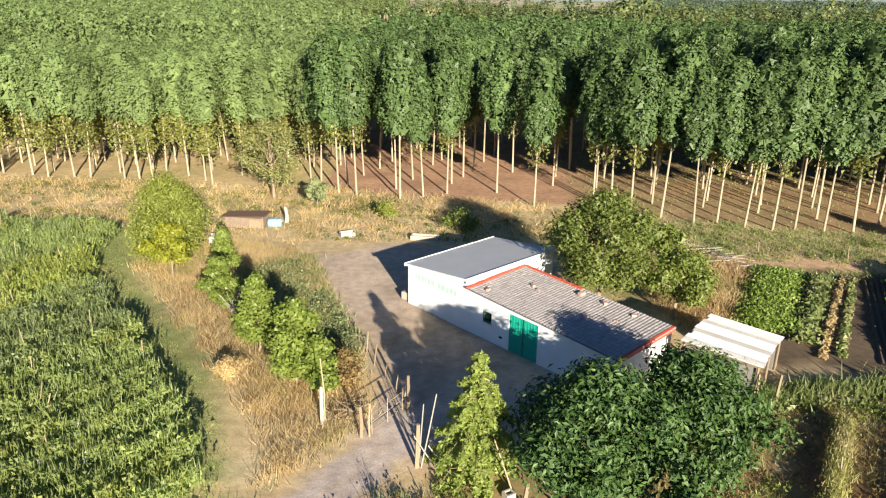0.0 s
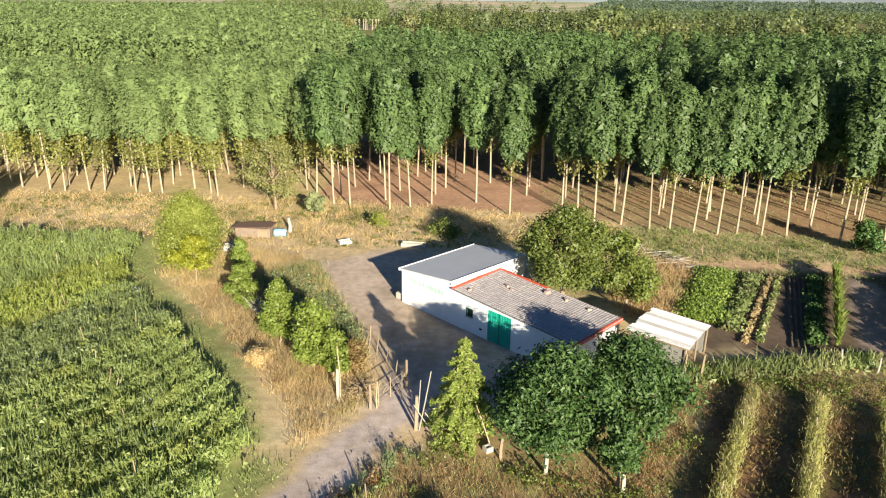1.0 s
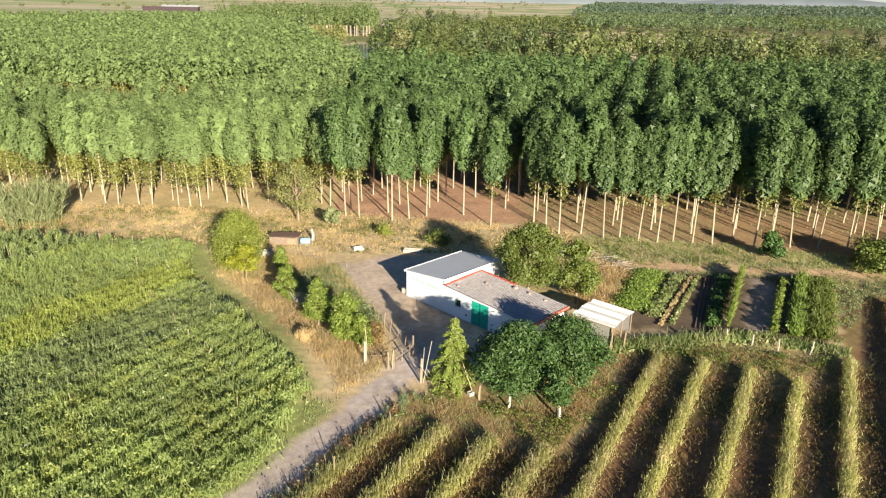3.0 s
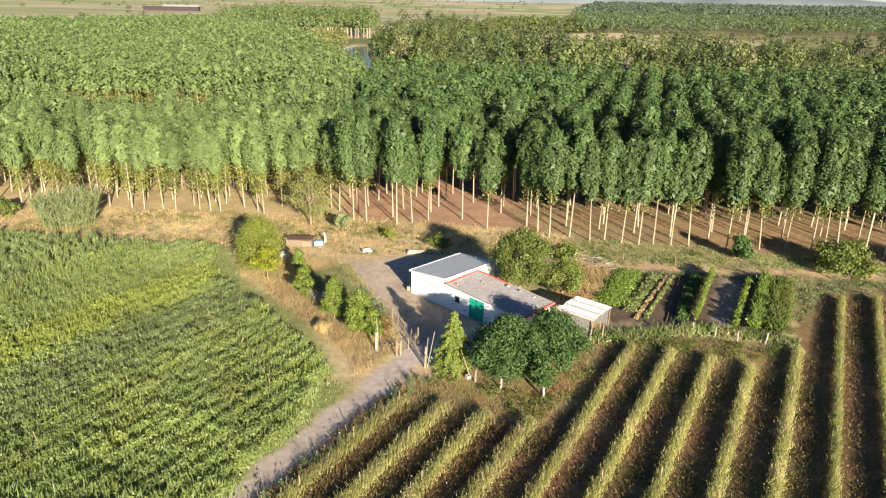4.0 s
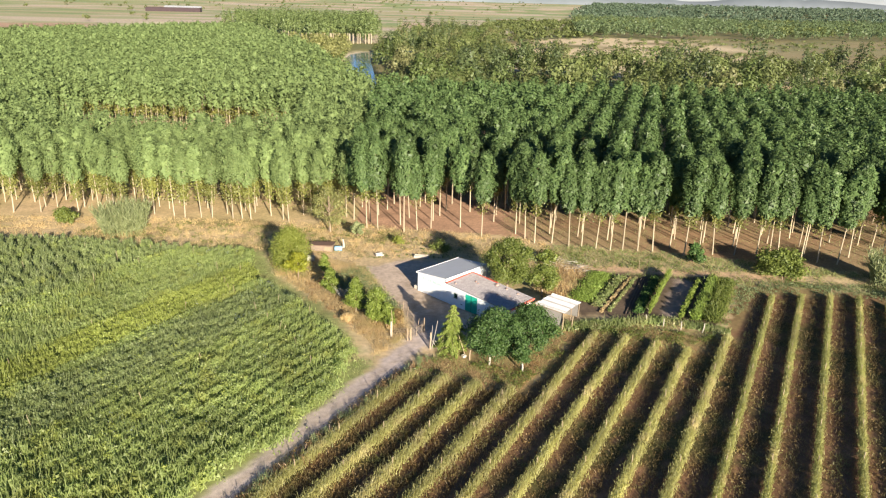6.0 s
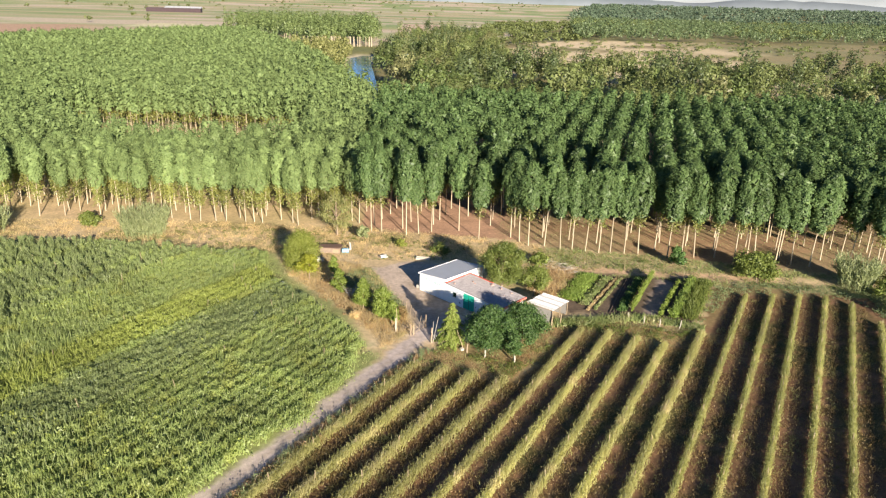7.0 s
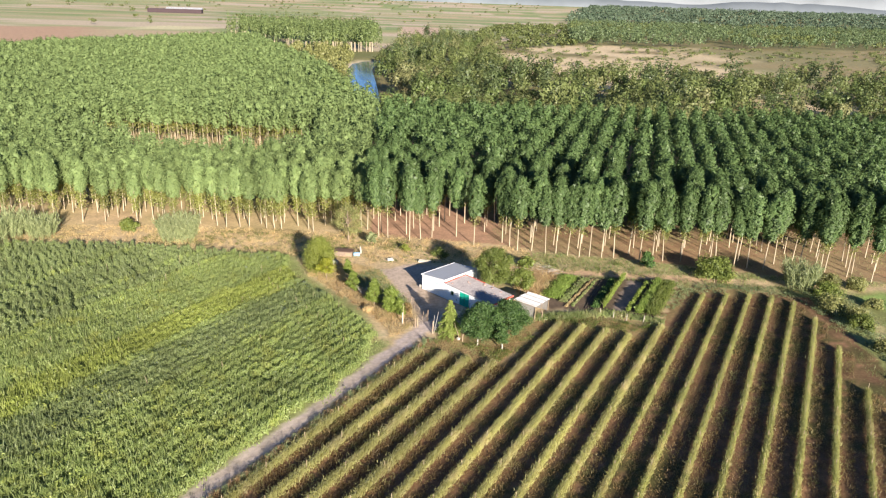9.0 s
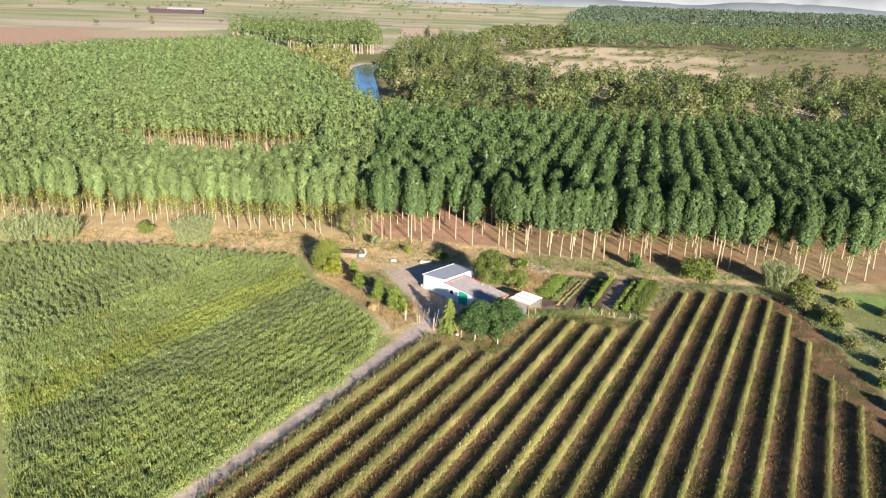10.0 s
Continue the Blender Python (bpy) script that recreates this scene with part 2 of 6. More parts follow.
def ground_material():
    """The ground's soil tone comes with the sheet; grain, clods and relief are laid over it."""
    m = bpy.data.materials.new("ground_soil")
    m.use_nodes = True
    nt = m.node_tree
    n, link = nt.nodes, nt.links.new
    bsdf = n["Principled BSDF"]
    geo, att = n.new("ShaderNodeNewGeometry"), n.new("ShaderNodeAttribute")
    att.attribute_name = "soil"
    fac = None
    for scale, amount in ((0.25, 0.18), (1.7, 0.18), (11.0, 0.18)):
        t, mr = n.new("ShaderNodeTexNoise"), n.new("ShaderNodeMapRange")
        t.inputs["Scale"].default_value, t.inputs["Detail"].default_value = scale, 5
        link(geo.outputs["Position"], t.inputs["Vector"]), link(t.outputs["Fac"], mr.inputs[0])
        mr.inputs[1].default_value, mr.inputs[2].default_value = 0.3, 0.7
        mr.inputs[3].default_value, mr.inputs[4].default_value = 1 - amount, 1 + amount
        if fac is None:
            fac = mr.outputs[0]
        else:
            mul = n.new("ShaderNodeMath")
            mul.operation = "MULTIPLY"
            link(fac, mul.inputs[0]), link(mr.outputs[0], mul.inputs[1])
            fac = mul.outputs[0]
    hsv = n.new("ShaderNodeHueSaturation")
    link(att.outputs["Color"], hsv.inputs["Color"]), link(fac, hsv.inputs["Value"])
    link(hsv.outputs[0], bsdf.inputs["Base Color"])
    bsdf.inputs["Roughness"].default_value = 0.95
    bsdf.inputs["Specular IOR Level"].default_value = 0.2
    t, bm = n.new("ShaderNodeTexNoise"), n.new("ShaderNodeBump")
    t.inputs["Scale"].default_value, t.inputs["Detail"].default_value = 4.0, 8
    link(geo.outputs["Position"], t.inputs["Vector"]), link(t.outputs["Fac"], bm.inputs["Height"])
    bm.inputs["Strength"].default_value, bm.inputs["Distance"].default_value = 0.3, 0.05
    link(bm.outputs[0], bsdf.inputs["Normal"])
    return m


def water_material():
    m = bpy.data.materials.new("river_water")
    m.use_nodes = True
    n, link = m.node_tree.nodes, m.node_tree.links.new
    bsdf = n["Principled BSDF"]
    bsdf.inputs["Base Color"].default_value = (0.05, 0.11, 0.16, 1)
    bsdf.inputs["Roughness"].default_value = 0.12
    t, bm = n.new("ShaderNodeTexNoise"), n.new("ShaderNodeBump")
    geo = n.new("ShaderNodeNewGeometry")
    t.inputs["Scale"].default_value = 0.6
    link(geo.outputs["Position"], t.inputs["Vector"]), link(t.outputs["Fac"], bm.inputs["Height"])
    bm.inputs["Strength"].default_value, bm.inputs["Distance"].default_value = 0.15, 0.1
    link(bm.outputs[0], bsdf.inputs["Normal"])
    return m


# ---- mesh helpers ----
def mesh_np(name, verts, faces, mat, smooth=False):
    """A mesh from arrays: verts (n, 3), faces (m, 3 or 4)."""
    verts, faces = np.asarray(verts, np.float32), np.asarray(faces, np.int32)
    me = bpy.data.meshes.new(name)
    k = faces.shape[1]
    me.vertices.add(len(verts)), me.loops.add(faces.size), me.polygons.add(len(faces))
    me.vertices.foreach_set("co", verts.ravel())
    me.loops.foreach_set("vertex_index", faces.ravel())
    me.polygons.foreach_set("loop_start", np.arange(0, faces.size, k, dtype=np.int32))
    me.polygons.foreach_set("use_smooth", np.full(len(faces), smooth))
    me.update(calc_edges=True)
    me.materials.append(mat)
    return me


def put(name, me, parent=None, m=None, label=""):
    ob = new(name, me)
    if m is not None:
        ob.matrix_basis = m
    if parent is not None:
        ob.parent = parent
    if label:
        ob["label"] = label
    return ob


def part(name, bm, mat, parent=None, label="", smooth=False):
    me = bpy.data.meshes.new(name)
    bmesh.ops.recalc_face_normals(bm, faces=bm.faces)
    bm.to_mesh(me)
    bm.free()
    for p in me.polygons:
        p.use_smooth = smooth
    me.materials.append(mat)
    return put(name, me, parent, None, label)


def empty(name, m):
    ob = new(name)
    ob.matrix_basis = m
    ob.empty_display_size = 0.3
    return ob


def add_box(bm, x0, x1, y0, y1, z0, z1, bevel=0.0):
    """A box; z0 and z1 may be functions of (x, y)."""
    f0 = z0 if callable(z0) else (lambda x, y: z0)
    f1 = z1 if callable(z1) else (lambda x, y: z1)
    c = [(x0, y0), (x1, y0), (x1, y1), (x0, y1)]
    v = [bm.verts.new((x, y, f0(x, y))) for x, y in c] + [bm.verts.new((x, y, f1(x, y))) for x, y in c]
    fs = [bm.faces.new([v[i] for i in q]) for q in ((3, 2, 1, 0), (4, 5, 6, 7), (0, 1, 5, 4), (1, 2, 6, 5), (2, 3, 7, 6), (3, 0, 4, 7))]
    if bevel:
        es = {e for f in fs for e in f.edges}
        bmesh.ops.bevel(bm, geom=list(es), offset=bevel, segments=1, affect="EDGES")


def add_tube(bm, pts, radii, sides=7, cap=True):
    """A tapered tube along the points."""
    rings = []
    for i, (p, r) in enumerate(zip(pts, radii)):
        p = Vector(p)
        t = (Vector(pts[min(i + 1, len(pts) - 1)]) - Vector(pts[max(i - 1, 0)])).normalized()
        a = t.orthogonal().normalized()
        b = t.cross(a)
        rings.append([bm.verts.new(p + r * (math.cos(k * math.tau / sides) * a + math.sin(k * math.tau / sides) * b)) for k in range(sides)])
    for r0, r1 in zip(rings, rings[1:]):
        for k in range(sides):
            bm.faces.new((r0[k], r0[(k + 1) % sides], r1[(k + 1) % sides], r1[k]))
    if cap:
        bm.faces.new(rings[0][::-1]), bm.faces.new(rings[-1])


def leaf_quads(p, size, out=None, g=rng, long=1.5, spread=0.9, up=0.25, three=False):
    """Pointed leaves at p: each a folded diamond that faces outwards, more or less."""
    n = len(p)
    size = np.broadcast_to(size, n)[:, None]
    nor = g.normal(size=(n, 3)) * spread
    nor[:, 2] += up
    if out is not None:
        nor += out
    nor /= np.linalg.norm(nor, axis=1)[:, None] + 1e-9
    a = np.cross(nor, g.normal(size=(n, 3)))
    a /= np.linalg.norm(a, axis=1)[:, None] + 1e-9
    b = np.cross(nor, a)
    h = size * 0.5
    if three:
        h = h * 1.25
        v = np.stack([p - a * h * long * 0.9 - b * h * 0.6, p + b * h * 1.1, p + a * h * long * 0.9 - b * h * 0.5], 1).reshape(-1, 3)
        return v, np.arange(3 * n).reshape(n, 3)
    v = np.stack([p - a * h * long, p + b * h + nor * h * 0.25, p + a * h * long, p - b * h + nor * h * 0.25], 1).reshape(-1, 3)
    return v, np.arange(4 * n).reshape(n, 4)


def blades(p, height, width, g=rng, lean=0.35):
    """Upright blades at p, each a thin leaning triangle."""
    n = len(p)
    height, width = np.broadcast_to(height, n)[:, None], np.broadcast_to(width, n)[:, None]
    ang = g.uniform(0, math.tau, n)
    side = np.stack([np.cos(ang), np.sin(ang), np.zeros(n)], 1)
    tip = g.normal(size=(n, 3)) * lean
    tip[:, 2] = 1
    v = np.stack([p - side * width * 0.6, p + side * width * 0.6, p + tip * height], 1).reshape(-1, 3)
    return v, np.arange(3 * n).reshape(n, 3)


def join(chunks):
    vs, fs, o = [], [], 0
    for v, f in chunks:
        vs.append(v), fs.append(f + o)
        o += len(v)
    return np.concatenate(vs), np.concatenate(fs)


def value_noise(x, y, scale, seed=0):
    """Smooth noise in 0..1 over the plane."""
    x, y = np.asarray(x) * scale, np.asarray(y) * scale
    ix, iy = np.floor(x).astype(np.int64), np.floor(y).astype(np.int64)
    fx, fy = x - ix, y - iy
    fx, fy = fx * fx * (3 - 2 * fx), fy * fy * (3 - 2 * fy)

    def h(i, j):
        k = (i * 374761393 + j * 668265263 + seed * 974711) & 0x7FFFFFFF
        k = ((k ^ (k >> 13)) * 1274126177) & 0x7FFFFFFF
        return ((k ^ (k >> 16)) & 0xFFFF) / 65535.0

    return (h(ix, iy) * (1 - fx) + h(ix + 1, iy) * fx) * (1 - fy) + (h(ix, iy + 1) * (1 - fx) + h(ix + 1, iy + 1) * fx) * fy


def inside(x, y, poly):
    """Signed distance to a polygon, positive inside."""
    x, y = np.asarray(x, float), np.asarray(y, float)
    d, odd = np.full(x.shape, 1e9), np.zeros(x.shape, bool)
    for (ax, ay), (bx, by) in zip(poly, poly[1:] + poly[:1]):
        ex, ey = bx - ax, by - ay
        t = np.clip(((x - ax) * ex + (y - ay) * ey) / (ex * ex + ey * ey), 0, 1)
        d = np.minimum(d, np.hypot(x - ax - t * ex, y - ay - t * ey))
        if ay != by:
            odd ^= ((ay > y) != (by > y)) & (x < (bx - ax) * (y - ay) / (by - ay) + ax)
    return np.where(odd, d, -d)


def near_line(x, y, line):
    """Distance to a polyline."""
    d = np.full(np.shape(x), 1e9)
    for (ax, ay), (bx, by) in zip(line, line[1:]):
        ex, ey = bx - ax, by - ay
        t = np.clip(((x - ax) * ex + (y - ay) * ey) / (ex * ex + ey * ey), 0, 1)
        d = np.minimum(d, np.hypot(x - ax - t * ex, y - ay - t * ey))
    return d


# ---- plan ----
ROAD = [(-62, -62), (-45.5, -37), (-29.0, -14.7), (-21.8, -4.0), (-14.7, 6.8), (-9.2, 16.4), (-5.0, 23.4), (-2.4, 28.0), (-1.9, 31.0)]
YARD = [(-3.6, 26.5), (-2.7, 33.8), (-4.8, 39.2), (-6.4, 42.5), (-8.5, 48.5), (-10.3, 53.5), (-8.4, 54.8), (-5.6, 56.3), (-2.5, 57.2), (5, 55.5), (8, 40), (12, 32), (9, 29), (3, 29.5), (0.2, 27)]
CROP = [(-28, 59.5), (-24.0, 48.4), (-16.4, 38.8), (-10.6, 29.4), (-9.2, 26.2), (-9.5, 22.2), (-11.9, 16.0), (-15.3, 8.0), (-22.6, -3), (-29.9, -14), (-46.1, -37), (-62.4, -62), (-150, -62), (-150, 62), (-90, 63.5), (-69, 64.6), (-43, 61.5)]
VINES = [(-3.0, 20.3), (4.0, 18.0), (8.5, 16.5), (12, 20), (17.5, 29.8), (22, 28.2), (30, 24), (36.5, 30), (45.5, 46.5), (60, 44.5), (69.5, 42), (68, 31), (65, 12), (62, 0), (60, -14), (60, -62), (-58, -62), (-43, -38), (-26.5, -14.5), (-12.6, 6.5), (-7, 16)]
GARDEN = [(17, 37), (21, 36.0), (29, 34.2), (36, 31.5), (46, 48), (43.5, 50), (24.5, 52.5)]
RIVER = [(-14, 235), (-24.5, 270), (-25, 300), (-33, 400), (-39, 470), (-38, 520), (0, 570), (62, 598)]
RIGHT_FRONT = [(-13, 77), (-5, 73), (10, 70.5), (18, 68.5), (22, 66), (31, 63.3), (39, 62), (55, 56.5), (68, 52.5), (86, 50), (140, 44), (260, 30)]
LEFT_FRONT = [(-190, 82), (-84, 80), (-48, 79), (-26, 77.5), (-13, 80)]
HEDGE = [(-28, 60), (-24.5, 49), (-17, 39), (-11, 29.5), (-9.5, 26), (-8.5, 23.8), (-5.5, 26.5), (-3.4, 30), (-4.6, 37), (-7, 43.5), (-9, 50), (-11.5, 55), (-20, 58.5)]
GLADE = [(-106, 152), (-92, 130), (-66, 113), (-44, 113), (-34, 124), (-32, 158), (-60, 162), (-106, 164)]
ROW_AZ = radians(31.5)
ROW_U = np.array([math.sin(ROW_AZ), math.cos(ROW_AZ)])

# ---- ground ----
def graded(lo, hi, fine_lo, fine_hi, step, grow):
    """Grid lines: fine in the middle, wider and wider outwards."""
    mid = list(np.arange(fine_lo, fine_hi + 1e-6, step))
    s, out = step, []
    while mid[0] > lo:
        s *= grow
        mid.insert(0, mid[0] - s)
    s = step
    while mid[-1] < hi:
        s *= grow
        mid.append(mid[-1] + s)
    return np.array(mid)


def smooth(a, lo, hi):
    t = np.clip((a - lo) / (hi - lo), 0, 1)
    return t * t * (3 - 2 * t)


def far_rise(d):
    """The land lifts gently towards the hills."""
    return 40.0 * smooth(d, 1900, 4600)


def relief(x, y):
    """Ground height: level land with slight swells, the river bed and a shallow ditch before the trees."""
    z = (value_noise(x, y, 0.3, 5) - 0.5) * 0.10
    far = smooth(np.hypot(x, y), 60, 400)
    z = z * (1 - far)
    z = z - 3.0 * smooth(-near_line(x, y, RIVER), -(9 + 0.02 * np.abs(y - 300)), -4.5)
    z = z + far_rise(np.hypot(x, y))
    z = np.where(near_line(x, y, ROAD) < 2.5, z * 0.2, z)
    z = np.where(inside(x, y, YARD) > 0, z * 0.3, z)
    return z


def blend(c, new_c, w):
    return c * (1 - w[:, None]) + np.array(new_c) * w[:, None]


def ground_tone(x, y):
    w1, w2, w3 = value_noise(x, y, 0.13, 1), value_noise(x, y, 0.5, 2), value_noise(x, y, 1.4, 3)
    wob = (w2 - 0.5) * 2.2 + (w3 - 0.5) * 1.2
    c = np.tile(np.array([0.56, 0.43, 0.25]), (len(x), 1))
    c = blend(c, (0.30, 0.26, 0.11), smooth(w1 + 0.4 * w2, 0.7, 1.1))
    c = blend(c, (0.42, 0.30, 0.17), smooth(w3 + 0.4 * w1, 0.85, 1.2))
    # plantation floors
    left = (x < -13) & (y > np.interp(x, [p[0] for p in LEFT_FRONT], [p[1] for p in LEFT_FRONT]))
    right = (x >= -13) & (y > np.interp(x, [p[0] for p in RIGHT_FRONT], [p[1] for p in RIGHT_FRONT]))
    c = np.where(left[:, None], blend(np.tile(np.array([0.60, 0.44, 0.26]), (len(x), 1)), (0.50, 0.40, 0.20), w1), c)
    litter = blend(np.tile(np.array([0.46, 0.28, 0.18]), (len(x), 1)), (0.34, 0.245, 0.135), smooth(x + wob * 3, 12, 22))
    litter = blend(litter, (0.36, 0.23, 0.13), smooth(w1 + w3 * 0.5, 0.75, 1.1) * smooth(x, 14, 30))
    c = np.where(right[:, None], litter, c)
    c = blend(c, (0.22, 0.235, 0.085), smooth(x + wob, 60, 64) * smooth(-y, -47, -43))
    # strip of grass and bare track behind garden
    c = blend(c, (0.56, 0.385, 0.235), smooth(-np.abs(y - (56.6 - 0.125 * x)) + wob * 0.4, -2.0, -0.9) * smooth(x, 12, 20) * smooth(-x, -60, -50))
    c = blend(c, (0.58, 0.48, 0.30), smooth(inside(x, y, HEDGE) + wob * 0.5, -0.4, 0.6) * smooth(w2 + 0.5 * w3, 0.45, 0.9) * 0.85)
    # tilled plots
    g = inside(x, y, GARDEN) + wob * 0.4
    c = blend(c, (0.13, 0.095, 0.065), smooth(g, -0.3, 0.5))
    c = blend(c, (0.30, 0.235, 0.20), smooth(inside(x, y, [(30.2, 35.6), (32.2, 34.6), (40, 47.8), (37.5, 50)]) + wob * 0.2, -0.2, 0.3))
    v = inside(x, y, VINES) + wob * 0.5
    soil = blend(np.tile(np.array([0.20, 0.115, 0.062]), (len(x), 1)), (0.105, 0.095, 0.035), smooth(w1 + 0.5 * w2, 0.55, 1.0))
    soil = blend(soil, (0.27, 0.155, 0.085), smooth(w3 + 0.5 * w2, 0.9, 1.2))
    c = np.where(((v > 0) & (y < 60))[:, None], soil, c)
    bank_line = [(80, 47.5), (74.8, 43.3), (73.6, 33), (68.9, 11.8), (65, 1), (62, -14), (61, -40)]
    c = blend(c, (0.46, 0.40, 0.20), smooth(-near_line(x, y, bank_line) + wob * 0.5, -2.2, -0.9))
    c = blend(c, (0.25, 0.35, 0.10), smooth(inside(x, y, [(77, 42), (84, 45), (92, 42), (90, 36), (80, 36)]) + wob, -1.0, 1.5))
    heads = [(-4, 21.5), (1, 25.5), (9, 28.5), (13, 31.5), (20, 35), (30, 33.8), (37.5, 31), (46, 48), (60, 46.5), (60, 42), (46, 43), (37, 27), (30, 23), (17, 28), (12, 19), (8, 15.5), (-3, 19)]
    c = blend(c, (0.26, 0.195, 0.085), smooth(inside(x, y, heads) + wob, -0.6, 0.8) * 0.85)
    f = inside(x, y, CROP) + wob * 0.8
    c = blend(c, (0.26, 0.285, 0.11), smooth(f, -0.6, 0.6))
    c = blend(c, (0.25, 0.27, 0.10), smooth(-np.abs(inside(x, y, CROP) - 0.3) + wob * 0.5, -2.4, -1.2) * smooth(-x, 8, 14) * smooth(y, 24, 30) * 0.9)
    c = blend(c, (0.25, 0.275, 0.10), smooth(inside(x, y, CROP) + wob * 0.4, -1.9, -1.0) * smooth(-y, -25.5, -22.5))
    # yard and road
    yd = inside(x, y, YARD) + wob * 0.5
    c = blend(c, (0.50, 0.40, 0.315), smooth(yd, -0.5, 0.5))
    c = blend(c, (0.34, 0.25, 0.16), smooth(w1 + 0.5 * w3, 0.75, 1.1) * smooth(yd, 0, 0.6) * 0.7)
    rd = near_line(x, y, ROAD) + wob * 0.28
    c = blend(c, (0.50, 0.42, 0.375), smooth(-rd, -1.45, -1.05))
    c = blend(c, (0.40, 0.32, 0.24), smooth(-np.abs(near_line(x, y, ROAD)), -0.45, -0.1) * 0.5)
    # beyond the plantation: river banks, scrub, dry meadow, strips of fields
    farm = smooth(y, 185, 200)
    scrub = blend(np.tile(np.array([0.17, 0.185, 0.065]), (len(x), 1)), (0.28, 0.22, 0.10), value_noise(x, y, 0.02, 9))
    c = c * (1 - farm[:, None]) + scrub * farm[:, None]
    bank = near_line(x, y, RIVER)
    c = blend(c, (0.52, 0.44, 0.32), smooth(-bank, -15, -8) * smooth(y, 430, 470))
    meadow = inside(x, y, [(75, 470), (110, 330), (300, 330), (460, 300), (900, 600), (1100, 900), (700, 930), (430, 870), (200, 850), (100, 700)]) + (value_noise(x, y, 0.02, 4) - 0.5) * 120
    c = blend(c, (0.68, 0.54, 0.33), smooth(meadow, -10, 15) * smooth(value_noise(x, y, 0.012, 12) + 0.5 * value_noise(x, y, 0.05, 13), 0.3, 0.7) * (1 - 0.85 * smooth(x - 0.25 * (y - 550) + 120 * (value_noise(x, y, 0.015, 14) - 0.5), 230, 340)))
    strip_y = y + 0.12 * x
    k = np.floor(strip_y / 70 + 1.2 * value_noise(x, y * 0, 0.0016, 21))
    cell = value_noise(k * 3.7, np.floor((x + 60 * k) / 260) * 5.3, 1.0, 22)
    # dry field tones, picked pale partly in place of distance haze
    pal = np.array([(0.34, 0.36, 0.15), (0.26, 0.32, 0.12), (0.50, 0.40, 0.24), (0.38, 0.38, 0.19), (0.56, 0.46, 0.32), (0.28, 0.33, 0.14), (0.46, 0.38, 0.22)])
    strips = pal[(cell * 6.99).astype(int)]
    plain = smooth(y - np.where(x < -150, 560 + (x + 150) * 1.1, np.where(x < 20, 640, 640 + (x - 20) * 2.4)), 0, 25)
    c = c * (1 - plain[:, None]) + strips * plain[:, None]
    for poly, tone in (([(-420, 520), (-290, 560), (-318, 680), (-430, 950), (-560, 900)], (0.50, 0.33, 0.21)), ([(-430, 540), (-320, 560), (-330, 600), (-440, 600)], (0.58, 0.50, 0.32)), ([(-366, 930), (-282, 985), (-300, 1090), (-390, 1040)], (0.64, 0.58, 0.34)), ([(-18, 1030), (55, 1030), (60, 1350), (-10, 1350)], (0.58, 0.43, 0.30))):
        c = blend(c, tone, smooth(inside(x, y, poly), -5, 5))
    return c


xs, ys = graded(-4900, 4900, -62, 72, 0.9, 1.09), graded(-900, 4900, -32, 84, 0.9, 1.042)
gx, gy = (a.ravel() for a in np.meshgrid(xs, ys))
gz = relief(gx, gy)
nx, ny = len(xs), len(ys)
idx = (np.arange(ny - 1)[:, None] * nx + np.arange(nx - 1)[None, :]).ravel()
ground_mesh = mesh_np("ground", np.stack([gx, gy, gz], 1), np.stack([idx, idx + 1, idx + nx + 1, idx + nx], 1), ground_material(), True)
tone = ground_mesh.color_attributes.new("soil", "FLOAT_COLOR", "POINT")
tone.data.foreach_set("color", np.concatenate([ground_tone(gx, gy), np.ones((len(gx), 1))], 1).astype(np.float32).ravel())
tagged(put("ground", ground_mesh), "dry grass, tilled soil and pale earth tracks", "ground", kind="structure")

wx = np.array([(p[0], p[1]) for p in RIVER], float)
wn = np.gradient(wx, axis=0)
wn = np.stack([wn[:, 1], -wn[:, 0]], 1) / np.linalg.norm(wn, axis=1)[:, None]
wv = np.concatenate([np.c_[wx + wn * 14, np.full(len(wx), -1.2)], np.c_[wx - wn * 14, np.full(len(wx), -1.2)]])
wk = np.arange(len(wx) - 1)
tagged(put("river", mesh_np("river", wv, np.stack([wk, wk + 1, wk + 1 + len(wx), wk + len(wx)], 1), water_material())), "calm blue river between wooded banks", "river", kind="structure")

# far hills on the horizon, two ridges; distance haze is painted into their blue-grey
ha = np.linspace(radians(-60), radians(60), 220)
chunks = []
for dist, low, high, seed in ((4400, 66, 30, 31), (4650, 150, 46, 41)):
    hh = low + high * value_noise(ha * 60, ha * 0, 0.22, seed) + 0.35 * high * value_noise(ha * 60, ha * 0, 1.1, seed + 1)
    chunks.append((np.concatenate([np.stack([d * np.sin(ha), d * np.cos(ha), z], 1) for d, z in ((dist, 0 * ha - 3), (dist + 110, hh), (dist + 220, 0 * ha - 3))]), np.concatenate([np.stack([np.arange(219), np.arange(219) + 1, np.arange(219) + 221, np.arange(219) + 220], 1) + o for o in (0, 220)])))
hv, hf = join(chunks)
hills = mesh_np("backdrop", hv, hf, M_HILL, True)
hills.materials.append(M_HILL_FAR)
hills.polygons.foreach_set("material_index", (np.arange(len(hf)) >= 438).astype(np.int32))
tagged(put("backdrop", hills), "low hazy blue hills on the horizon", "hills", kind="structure")

